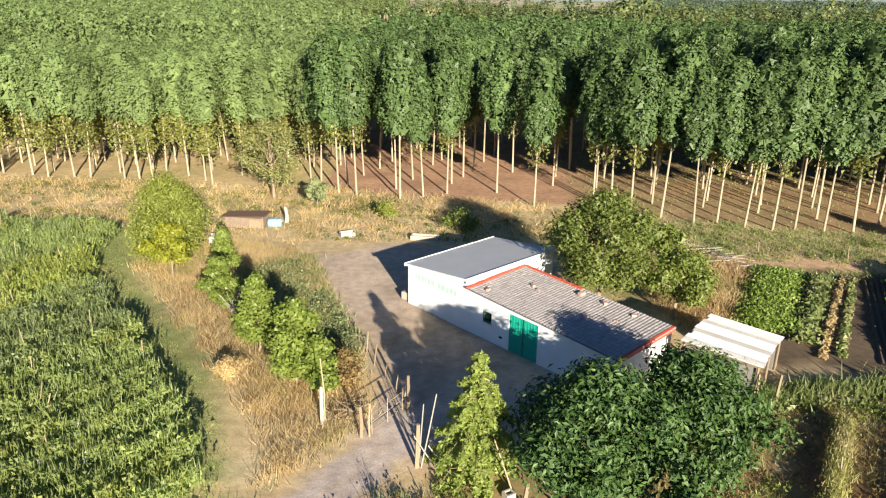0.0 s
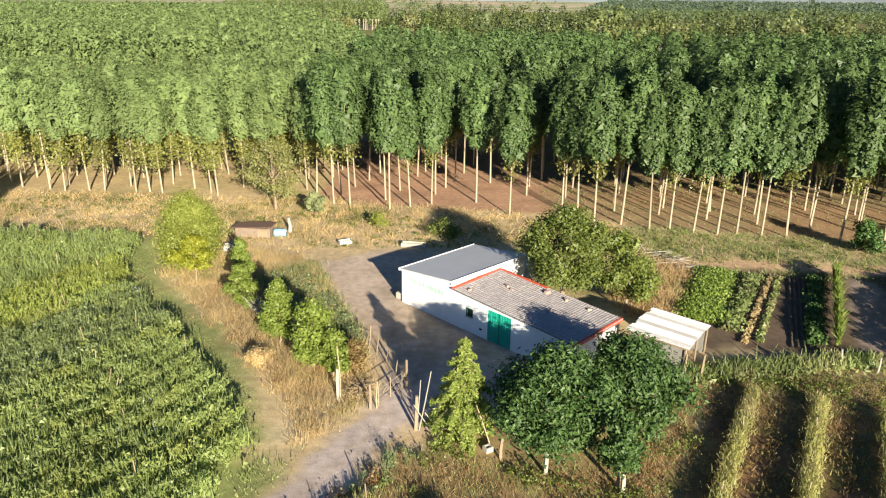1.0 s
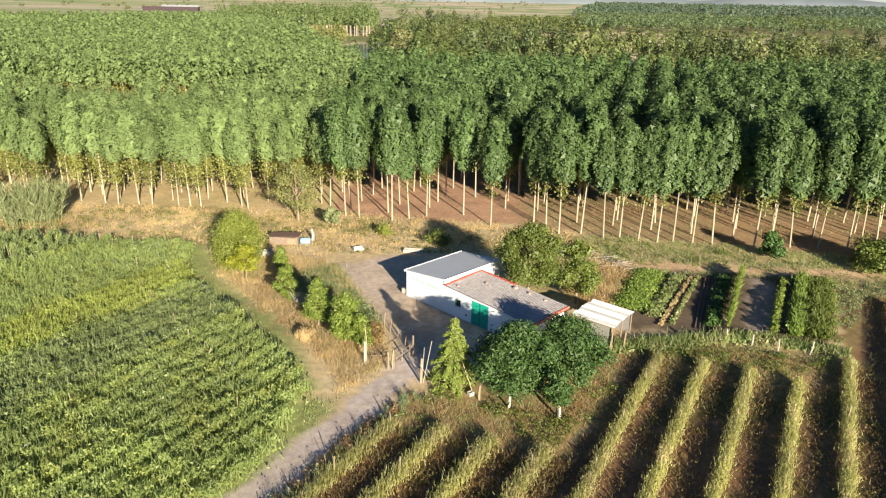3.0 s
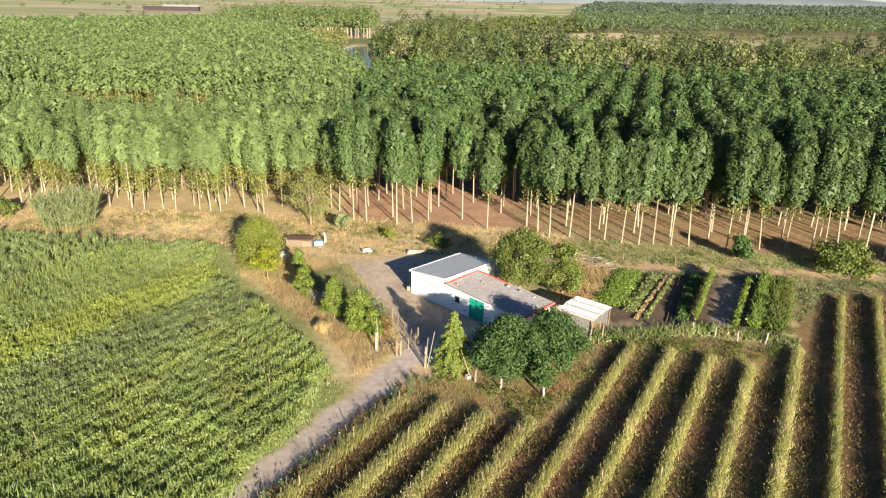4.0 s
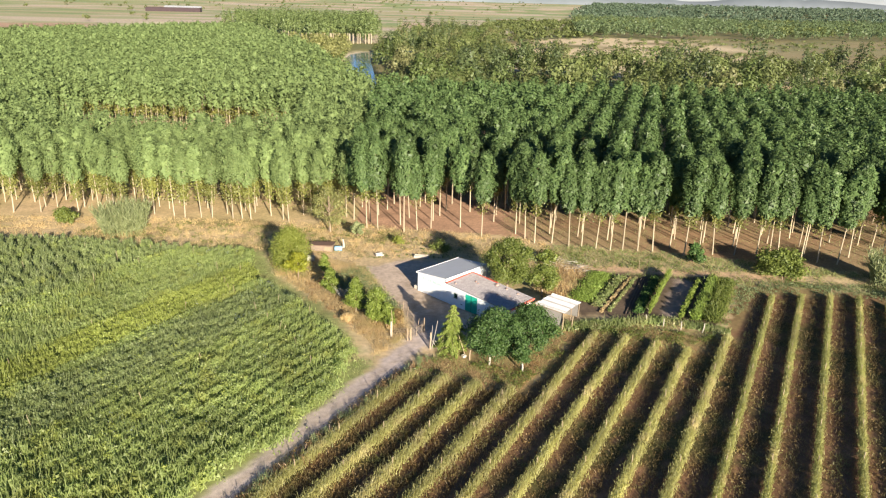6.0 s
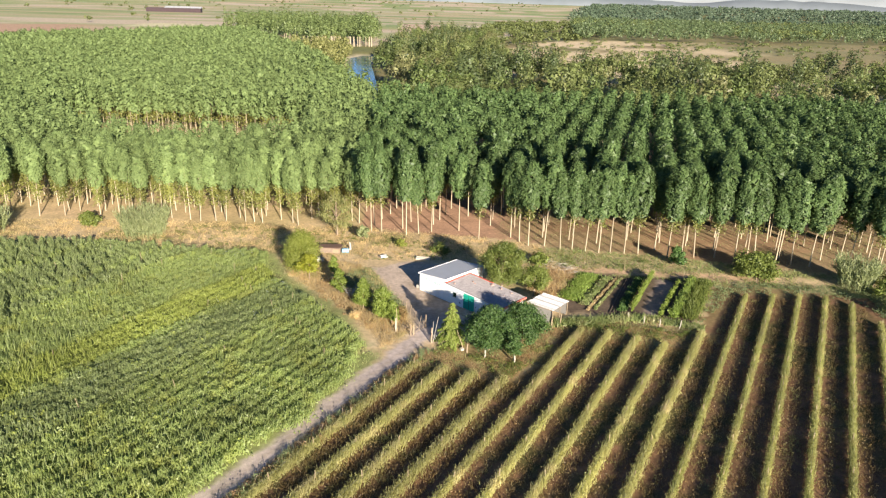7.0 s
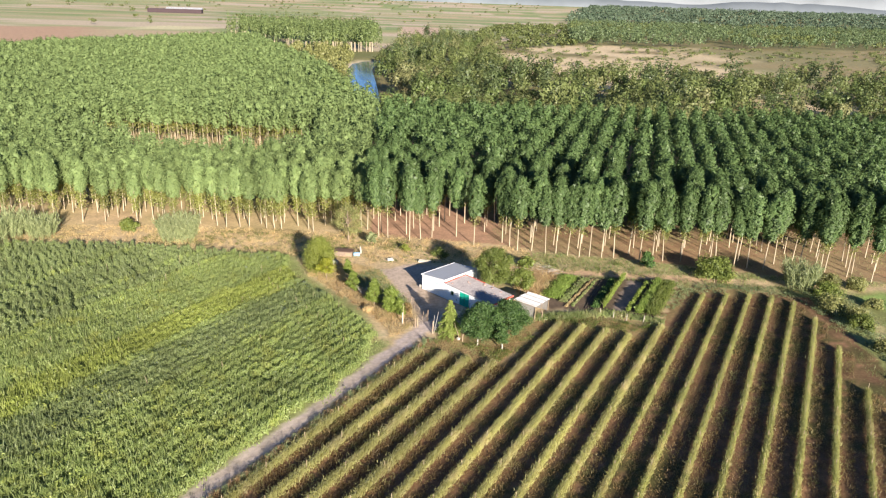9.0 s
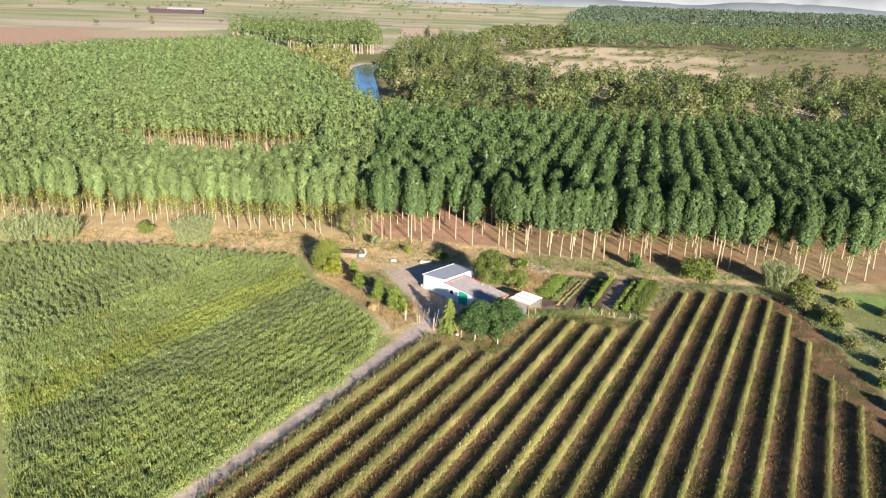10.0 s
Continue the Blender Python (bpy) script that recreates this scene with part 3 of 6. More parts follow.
# ---- poplars ----
def poplar_crown(g, n, height, base, radius, size, three=False):
    """Leaves of an egg-shaped crown, gathered in rounded clumps with gaps, round a stem of larger inner leaves."""
    clumps = 60 if n > 1000 else 40
    prof = lambda t: (t + 0.03) ** 0.50 * np.clip(1.0 - t, 0, 1) ** 0.62 / 0.475
    t = (np.arange(clumps) + g.uniform(0, 1, clumps)) / clumps * 0.93
    ang = np.arange(clumps) * 2.399 + g.uniform(-0.5, 0.5, clumps)
    lump = radius * g.uniform(0.17, 0.31, clumps) * (0.65 + 0.35 * prof(t))
    rad = np.maximum(radius * prof(t) * g.uniform(0.70, 1.15, clumps) - lump, 0.05)
    cen = np.stack([rad * np.cos(ang), rad * np.sin(ang), base + (height - base) * (0.05 + 0.90 * t)], 1)
    k = g.choice(clumps, n, p=lump ** 2 / (lump ** 2).sum())
    side = np.stack([np.cos(ang), np.sin(ang), 0.25 + 1.1 * t ** 2], 1)[k]
    side /= np.linalg.norm(side, axis=1)[:, None]
    d = g.normal(size=(n, 3))
    d /= np.linalg.norm(d, axis=1)[:, None]
    back = (d * side).sum(1)
    d = np.where((back < -0.25)[:, None], d - 1.6 * side * back[:, None], d)
    p = cen[k] + d * (lump[k] * g.uniform(0.55, 1.12, n))[:, None] * [1, 1, 1.75]
    p[:, 2] = np.minimum(p[:, 2], height + g.uniform(-0.3, 0.3, n))
    out = 0.6 * d + 0.9 * side
    m = max(34, n // 10)
    ti, ai = g.uniform(0.04, 0.86, m), g.uniform(0, math.tau, m)
    ri = radius * 0.62 * prof(ti) * np.sqrt(g.uniform(0, 1, m))
    inner = np.stack([ri * np.cos(ai), ri * np.sin(ai), base + (height - base) * ti], 1)
    return join([leaf_quads(p, g.uniform(0.7, 1.3, n) * size, out, g, spread=0.40, up=0.5, three=three), leaf_quads(inner, max(0.7, size * 2.0), inner * [1, 1, 0], g, spread=0.5, three=three)])


def upper_leaves(crown, z):
    """The part of a crown that stands above its neighbours."""
    v = crown[0].reshape(-1, 3, 3)
    v = v[v[:, :, 2].mean(1) > z]
    return v.reshape(-1, 3), np.arange(3 * len(v)).reshape(-1, 3)


def poplar_trunk(g, height, r, fork=False, sides=7):
    bm = bmesh.new()
    bend = g.normal(size=2) * 0.12
    zs = [0, 0.4, 2.5, 6, 10, height * 0.85]
    pts = [(bend[0] * (z / 6) ** 1.5 * 0.6, bend[1] * (z / 6) ** 1.5 * 0.6, z - 0.1) for z in zs]
    add_tube(bm, pts, [r * 1.5, r * 1.1, r, r * 0.75, r * 0.32, r * 0.08], sides)
    for i in range(7 if not fork else 9):
        z0 = 5.0 + 6 * g.uniform() if not fork else 6.2 + 1.5 * g.uniform()
        a, ln = g.uniform(0, math.tau), g.uniform(1.6, 2.8)
        x0, y0 = np.interp(z0, zs, [p[0] for p in pts]), np.interp(z0, zs, [p[1] for p in pts])
        o = 0.45 if not fork else 0.6
        add_tube(bm, [(x0, y0, z0), (x0 + math.cos(a) * ln * o * 0.5, y0 + math.sin(a) * ln * o * 0.5, z0 + ln * 0.45), (x0 + math.cos(a) * ln * o, y0 + math.sin(a) * ln * o, z0 + ln)], [r * 0.34, r * 0.2, r * 0.06], 5)
    me = bpy.data.meshes.new("trunk")
    bm.to_mesh(me)
    bm.free()
    for p in me.polygons:
        p.use_smooth = True
    me.materials.append(M_BARK_PALE)
    return me


gp = np.random.default_rng(11)
KINDS = {"right": [], "left": []}
for side, mat, n_leaf, H, R, size in (("right", M_POPLAR, 3400, 16.8, 2.5, 0.185), ("left", M_POPLAR_L, 2150, 14.6, 2.4, 0.18)):
    for i in range(6):
        v, f = poplar_crown(gp, n_leaf, H * gp.uniform(0.94, 1.05), 6.4 if side == "right" else 6.8, R, size, True)
        n_low = (0, 190, 320)[i % 3] if side == "right" else (560, 380)[i % 2]
        lo = np.stack([gp.normal(size=n_low) * 0.52, gp.normal(size=n_low) * 0.52, gp.triangular(4.2 if side == "right" else 2.4, 6.4 if side == "right" else 5.4, 8.8, n_low)], 1)
        low = leaf_quads(lo, gp.uniform(0.15, 0.28, n_low), None, gp, three=True)
        v2, f2 = join([(v, f), low])
        crown = mesh_np("crown", v2, f2, mat)
        crown.materials.append(M_POPLAR_LOW)
        crown.polygons.foreach_set("material_index", (np.arange(len(f2)) >= len(f)).astype(np.int32))
        KINDS[side].append((poplar_trunk(gp, H, 0.105, fork=(i == 2 or (side == "left" and i % 2 == 0))), crown))

# the front trees, one by one
FRONT = [(-51.0, 80.8), (-47.1, 79.9), (-44.9, 79.1), (-41.9, 79.1), (-39.8, 78.6), (-36.0, 78.7), (-34.3, 78.7), (-32.6, 78.2), (-25.4, 76.8), (-13.6, 78.6), (-10.9, 73.5), (-8.9, 72.7), (-4.2, 71.4), (-1.8, 72.3), (0.7, 73.7), (6.1, 74.4), (9.5, 69.1), (15.8, 70.7), (17.1, 68.2), (18.4, 65.8), (21.4, 65.8), (24.0, 64.0), (26.2, 64.0), (28.4, 62.9), (30.7, 62.2)]
FRONT += [(32.9, 62.5), (35.3, 61.9), (37.7, 61.4), (41.7, 64.2), (42.5, 59.8), (46.5, 63.1), (47.7, 60.5), (51.4, 60.4), (54.6, 59.3), (58.0, 58.7), (66.8, 56.2), (-82.9, 80.9), (-76.9, 81.2), (-72.1, 81.5), (61.5, 57.8), (63.8, 56.9), (70.7, 59.5), (74.7, 57.3), (76.4, 52.4), (82.1, 52.6), (85.2, 49.6), (90.5, 51.3)]
FRONT = np.array(FRONT)
RIGHT_SPOTS, LEFT_SPOTS = [p for p in FRONT if p[0] > -14], [p for p in FRONT if p[0] <= -14]


def in_wedge(x, y, margin=9.0):
    """The wedge of land that the flight overlooks."""
    return (x < -6 + (y + 81) * 0.705 + margin) & (x > -6 - (y + 81) * 0.554 - margin)


def clear_of_front(p):
    """Keeps the planted grid off the trees of the front line, and behind them."""
    d = np.hypot(FRONT[:, 0] - p[0], FRONT[:, 1] - p[1])
    k = np.argmin(np.abs(FRONT[:, 0] - p[0]))
    return in_wedge(p[0], p[1]) and d.min() > (2.6 if p[0] > -14 else 1.9) and (abs(FRONT[k, 0] - p[0]) > 5 or p[1] > FRONT[k, 1] + 1.5)


e2 = np.array([math.sin(radians(19)), math.cos(radians(19))])
e1 = np.array([e2[1], -e2[0]])
for i in range(-40, 60):
    for j in range(-20, 60):
        p = np.array([10.0, 70.8]) + e1 * (i * 5.4) + e2 * (j * 4.2) + gp.normal(size=2) * 0.35
        if p[0] < -14 or p[0] > 215 or p[1] > 184 - 0.06 * p[0] or gp.uniform() < 0.08:
            continue
        if p[1] < np.interp(p[0], [q[0] for q in RIGHT_FRONT], [q[1] for q in RIGHT_FRONT]) - 0.6 or p[0] < -14 + 0.02 * (p[1] - 75):
            continue
        if clear_of_front(p):
            RIGHT_SPOTS.append(p)
e2l = np.array([math.sin(radians(33)), math.cos(radians(33))])
e1l = np.array([e2l[1], -e2l[0]])
for i in range(-130, 85):
    for j in range(-75, 180):
        p = np.array([-26.0, 78.0]) + e1l * (i * 3.7) + e2l * (j * 3.8) + gp.normal(size=2) * 0.6
        edge = np.interp(p[1], [75, 175, 300, 421, 560], [-14.6, -15, -48, -92, -135])
        far_edge = np.interp(p[0], [-262, -232, -158, -100], [290, 370, 520, 555])
        if p[0] > edge or p[0] < -270 - 0.1 * p[1] or p[1] > far_edge or gp.uniform() < 0.04:
            continue
        if p[1] < np.interp(p[0], [q[0] for q in LEFT_FRONT], [q[1] for q in LEFT_FRONT]) - 0.5 or inside(p[:1], p[1:], GLADE)[0] > 0:
            continue
        if clear_of_front(p):
            LEFT_SPOTS.append(p)


def front_depth(p):
    return p[1] - np.interp(p[0], [q[0] for q in LEFT_FRONT + RIGHT_FRONT[1:]], [q[1] for q in LEFT_FRONT + RIGHT_FRONT[1:]])


def plant_poplars(spots, side, count, label):
    spots = sorted(spots, key=lambda p: front_depth(p) * 1.0 + 0.25 * max(0, abs(p[0] - 5) - 55))
    for p in spots[:count]:
        tr, cr = KINDS[side][gp.integers(0, 6)]
        s = gp.uniform(0.9, 1.06) * (1.0 + 0.06 * (side == "right" and p[0] > 15))
        e = empty("poplar_tree", pose(p[0], p[1], float(relief(p[:1], p[1:])[0]) - 0.05, gp.normal() * 1.5, gp.normal() * 1.5, gp.uniform(0, 360)))
        e.scale = (s, s, s)
        put("trunk", tr, e), put("crown", cr, e)
        tagged(e, label, "tree", "poplar plantation")
    return spots[count:]


rest_right = plant_poplars(RIGHT_SPOTS, "right", 130, "tall poplar with pale straight trunk and dark green crown")
rest_left = plant_poplars(LEFT_SPOTS, "left", 150, "slender young poplar with pale trunk and light green crown")


def edge_trees(p):
    """Trees at the rim of a stand, seen down to their lower boughs."""
    x, y = p
    if x > -14:
        return y > 176 - 0.06 * x
    rim = np.interp(y, [75, 175, 300, 421, 560], [-14.6, -15, -48, -92, -135])
    return x > rim - 12 or inside(np.array([x]), np.array([y]), GLADE)[0] > -10


def mass_poplars(name, spots, height, base, radius, n_near, mat, label, split=140.0, grow=0.38):
    crowns, trunks = [], []
    near_v = [poplar_crown(gp, n_near * 4, height, base, radius, 0.30, True) for _ in range(5)]
    far_v = [poplar_crown(gp, int(n_near * 2.6), height, base, radius, 0.40, True) for _ in range(5)]
    last_v = [poplar_crown(gp, int(n_near * 1.5), height, base, radius, 0.50, True) for _ in range(5)]
    near_top, far_top, last_top = ([upper_leaves(c, base + 0.36 * (height - base)) for c in cs] for cs in (near_v, far_v, last_v))
    lows = []
    for p in spots:
        full = p[1] < 112 or edge_trees(p)
        v, f = ((near_v if full else near_top) if p[1] < split else (far_v if full else far_top) if p[1] < 300 else (last_v if full else last_top))[gp.integers(0, 5)]
        if 150 < p[1] < 180 and p[0] < -20:
            q = np.stack([p[0] + gp.normal(size=70) * 0.8, p[1] + gp.normal(size=70) * 0.8, gp.triangular(3.4, 6.5, 8.6, 70)], 1)
            lows.append(leaf_quads(q, gp.uniform(0.25, 0.45, 70), None, gp, three=True))
        a, s = gp.uniform(0, math.tau), gp.uniform(0.9, 1.1) * (1 + grow * float(smooth(p[1], 90, 330)))
        rot = np.array([[math.cos(a), math.sin(a), 0], [-math.sin(a), math.cos(a), 0], [0, 0, 1]])
        wide = 0.5 + 0.5 * s
        crowns.append((v @ rot * [wide, wide, s] + [p[0], p[1], 0], f))
        if p[1] < 210:
            bm_r, k = 0.11, np.arange(4)
            ring = np.stack([np.cos(k * math.pi / 2), np.sin(k * math.pi / 2), 0 * k], 1)
            tv = np.concatenate([ring * bm_r * 1.2, ring * bm_r * 0.5 + [0, 0, base + 1.5]]) + [p[0], p[1], 0]
            trunks.append((tv, np.array([(i, (i + 1) % 4, 4 + (i + 1) % 4, 4 + i) for i in range(4)])))
    e = empty(name, pose(0, 0, 0))
    tagged(e, label, "trees", kind="stuff")
    v, f = join(crowns)
    tagged(put("crown", mesh_np("crown", v, f, mat), e), kind="stuff")
    v, f = join(trunks)
    tagged(put("trunk", mesh_np("trunk", v, f, M_BARK_PALE), e), kind="stuff")
    if lows:
        v, f = join(lows)
        tagged(put("low_twigs", mesh_np("low_twigs", v, f, M_POPLAR_LOW), e), kind="stuff")


mass_poplars("poplar_rows", rest_right, 16.6, 6.6, 2.7, 190, M_POPLAR, "dense rows of dark green poplars behind the front trees", 125, 0.06)
mass_poplars("young_poplar_wood", rest_left, 14.6, 6.9, 2.45, 104, M_POPLAR_L, "dense light green wood of young poplars", 135)


def far_trees(name, spots, height, radius, n, size, mat, label, base=0.15, squash=1.0, vary=(0.62, 1.2)):
    chunks, var = [], []
    for _ in range(10):
        lobes = gp.integers(7, 12)
        a, r = gp.uniform(0, math.tau, lobes), 0.66 * np.sqrt(gp.uniform(0, 1, lobes))
        fat = gp.uniform(0.24, 0.40, lobes)
        cen = np.stack([r * np.cos(a), r * np.sin(a), base + (0.88 - base) * np.sqrt(1 - r * r) * gp.uniform(0.45, 1.0, lobes) - 0.10], 1)
        k = gp.choice(lobes, n, p=fat ** 2 / (fat ** 2).sum())
        d = gp.normal(size=(n, 3)) + [0, 0, 0.35]
        d /= np.linalg.norm(d, axis=1)[:, None]
        p = cen[k] + d * (fat[k] * gp.uniform(0.7, 1.1, n))[:, None] * np.array([1.0, 1.0, 0.62 * squash])
        p[:, 2] = np.clip(p[:, 2], 0.02, 1.05)
        var.append((p, d))
    for (x, y), s in zip(spots, gp.uniform(*vary, len(spots))):
        p, d = var[gp.integers(0, 10)]
        a, tall = gp.uniform(0, math.tau), gp.uniform(0.85, 1.2)
        rot = np.array([[math.cos(a), math.sin(a), 0], [-math.sin(a), math.cos(a), 0], [0, 0, 1]])
        q = (p @ rot) * np.array([radius, radius, height * tall]) * s + [x, y, far_rise(math.hypot(x, y))]
        chunks.append(leaf_quads(q, gp.uniform(0.7, 1.3, n) * size * s, d @ rot * 1.4, gp, spread=0.35, three=True))
    v, f = join(chunks)
    tagged(put(name, mesh_np(name, v, f, mat)), label, "trees", kind="stuff")


def scatter(poly, count, g=gp):
    px, py = [p[0] for p in poly], [p[1] for p in poly]
    x, y = g.uniform(min(px), max(px), count * 4), g.uniform(min(py), max(py), count * 4)
    ok = inside(x, y, poly) > 0
    p = np.stack([x[ok], y[ok]], 1)[:count]
    return p[in_wedge(p[:, 0], p[:, 1], 25.0)]


WOODS = [(-12, 196), (60, 190), (140, 184), (240, 178), (420, 190), (460, 345), (300, 372), (160, 365), (66, 380), (62, 480), (90, 720), (40, 780), (-10, 660), (-22, 560), (-24, 430), (-12, 300)]
w_spots = scatter(WOODS, 1000)
w_spots = w_spots[near_line(w_spots[:, 0], w_spots[:, 1], RIVER) > 12]
kind_of = value_noise(w_spots[:, 0], w_spots[:, 1], 0.03, 61) * 0.7 + gp.uniform(0, 0.5, len(w_spots))
for lo_k, hi_k, high, wide_k, mat, label in ((-1, 0.38, 22.5, 6.4, M_WOODS_DARK, "dark green riverside trees"), (0.38, 0.62, 20.5, 6.8, M_WOODS, "olive riverside trees"), (0.62, 0.80, 17.5, 6.2, M_WOODS_GREEN, "fresh green riverside trees"), (0.80, 9, 15.5, 5.6, M_WOODS_PALE, "yellowish and grey-green riverside trees")):
    far_trees("riverside_wood", w_spots[(kind_of > lo_k) & (kind_of <= hi_k)], high, wide_k, 380, 0.66, mat, label)
near_bank = scatter([(-34, 196), (-12, 186), (-8, 200), (-13, 236), (-34, 292), (-46, 292)], 46)
near_bank = near_bank[near_line(near_bank[:, 0], near_bank[:, 1], RIVER) > 8]
far_trees("bank_trees", near_bank, 16.0, 5.0, 300, 0.6, M_WOODS_GREEN, "green trees crowding the near river bank")
bank = scatter([(-32, 300), (-54, 420), (-80, 500), (-130, 610), (-70, 640), (-46, 520), (-38, 400), (-30, 300)], 80)
bank = bank[near_line(bank[:, 0], bank[:, 1], RIVER) > 9]
far_trees("bank_willows", bank, 11.0, 5.0, 220, 0.8, M_WILLOW, "yellowish willows on the river bank")
FARWOOD = [(205, 850), (345, 1500), (440, 1900), (1700, 1900), (1500, 1000), (1000, 960), (700, 940), (430, 870)]
fw = scatter(FARWOOD, 5600)
mixed = value_noise(fw[:, 0], fw[:, 1], 0.011, 71) + 0.4 * value_noise(fw[:, 0], fw[:, 1], 0.05, 72) > 0.86
keep = value_noise(fw[:, 0], fw[:, 1], 0.014, 73) > 0.22
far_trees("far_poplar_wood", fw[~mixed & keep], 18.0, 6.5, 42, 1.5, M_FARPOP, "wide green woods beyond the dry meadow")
far_trees("far_mixed_wood", fw[mixed & keep], 15.0, 7.0, 44, 1.4, M_WOODS, "olive and yellowish trees within the far woods")
DEEPWOOD = [(430, 1900), (700, 3000), (1100, 4250), (2900, 3350), (2500, 2300), (1900, 1500), (1700, 1900)]
far_trees("horizon_wood", scatter(DEEPWOOD, 2400), 19.0, 22.0, 32, 4.2, M_DEEPWOOD, "woods reaching to the horizon")
far_trees("meadow_scrub", scatter([(75, 470), (150, 335), (460, 310), (900, 620), (900, 930), (430, 870), (200, 850), (100, 700)], 700), 3.6, 5.5, 60, 0.8, M_WOODS, "low scrub in the dry meadow")
far_trees("plain_hedges", np.concatenate([scatter([(-900, 900), (-100, 900), (0, 1300), (300, 2600), (-1800, 2600)], 90), scatter([(20, 690), (110, 690), (330, 1060), (420, 1700), (200, 1500)], 420), scatter([(-1900, 2600), (400, 2600), (900, 4200), (-2400, 3700)], 170)]), 9.0, 8.0, 50, 1.9, M_WOODS, "scattered trees and hedges among far fields")
GROVE = [(-224, 832), (-98, 621), (-37, 640), (-30, 700), (-50, 930), (-215, 960)]
grove_spots = scatter(GROVE, 520)
far_trees("far_poplar_grove", grove_spots, 24.0, 4.6, 120, 1.05, M_GROVE, "compact grove of tall poplars among fields", 0.2, 1.6, (0.92, 1.05))
trunk_chunks = []
for k in range(70):
    u = gp.uniform()
    tx, ty = (-98 + 61 * u, 620 + 18 * u) if k < 40 else (-98 - 120 * u, 621 + 205 * u)
    ring = np.array([(0.35, 0), (0, 0.35), (-0.35, 0), (0, -0.35)])
    tv = np.concatenate([np.c_[ring, np.zeros(4)], np.c_[ring * 0.7, np.full(4, 9.0)]]) + [tx + gp.normal() * 2, ty + gp.normal() * 2, 0]
    trunk_chunks.append((tv, np.array([(i, (i + 1) % 4, 4 + (i + 1) % 4, 4 + i) for i in range(4)])))
tv, tf = join(trunk_chunks)
tagged(put("grove_trunks", mesh_np("grove_trunks", tv, tf, M_BARK_PALE)), "pale trunks at the edge of the far grove", "trees", kind="stuff")

# ---- house ----
HOUSE = pose(-2.10, 44.41, 0, 0, 0, -47.9)       # local x along the front, y towards the back
TALL_L, TALL_D, LOW_L, LOW_D, WT = 5.72, 8.2, 16.8, 5.0, 0.25


def tall_top(x, y):
    return 2.81 + 0.105 * x + 0.01 * y


def low_top(x, y):
    return 2.90 - 0.046 * (x - TALL_L) + 0.044 * y


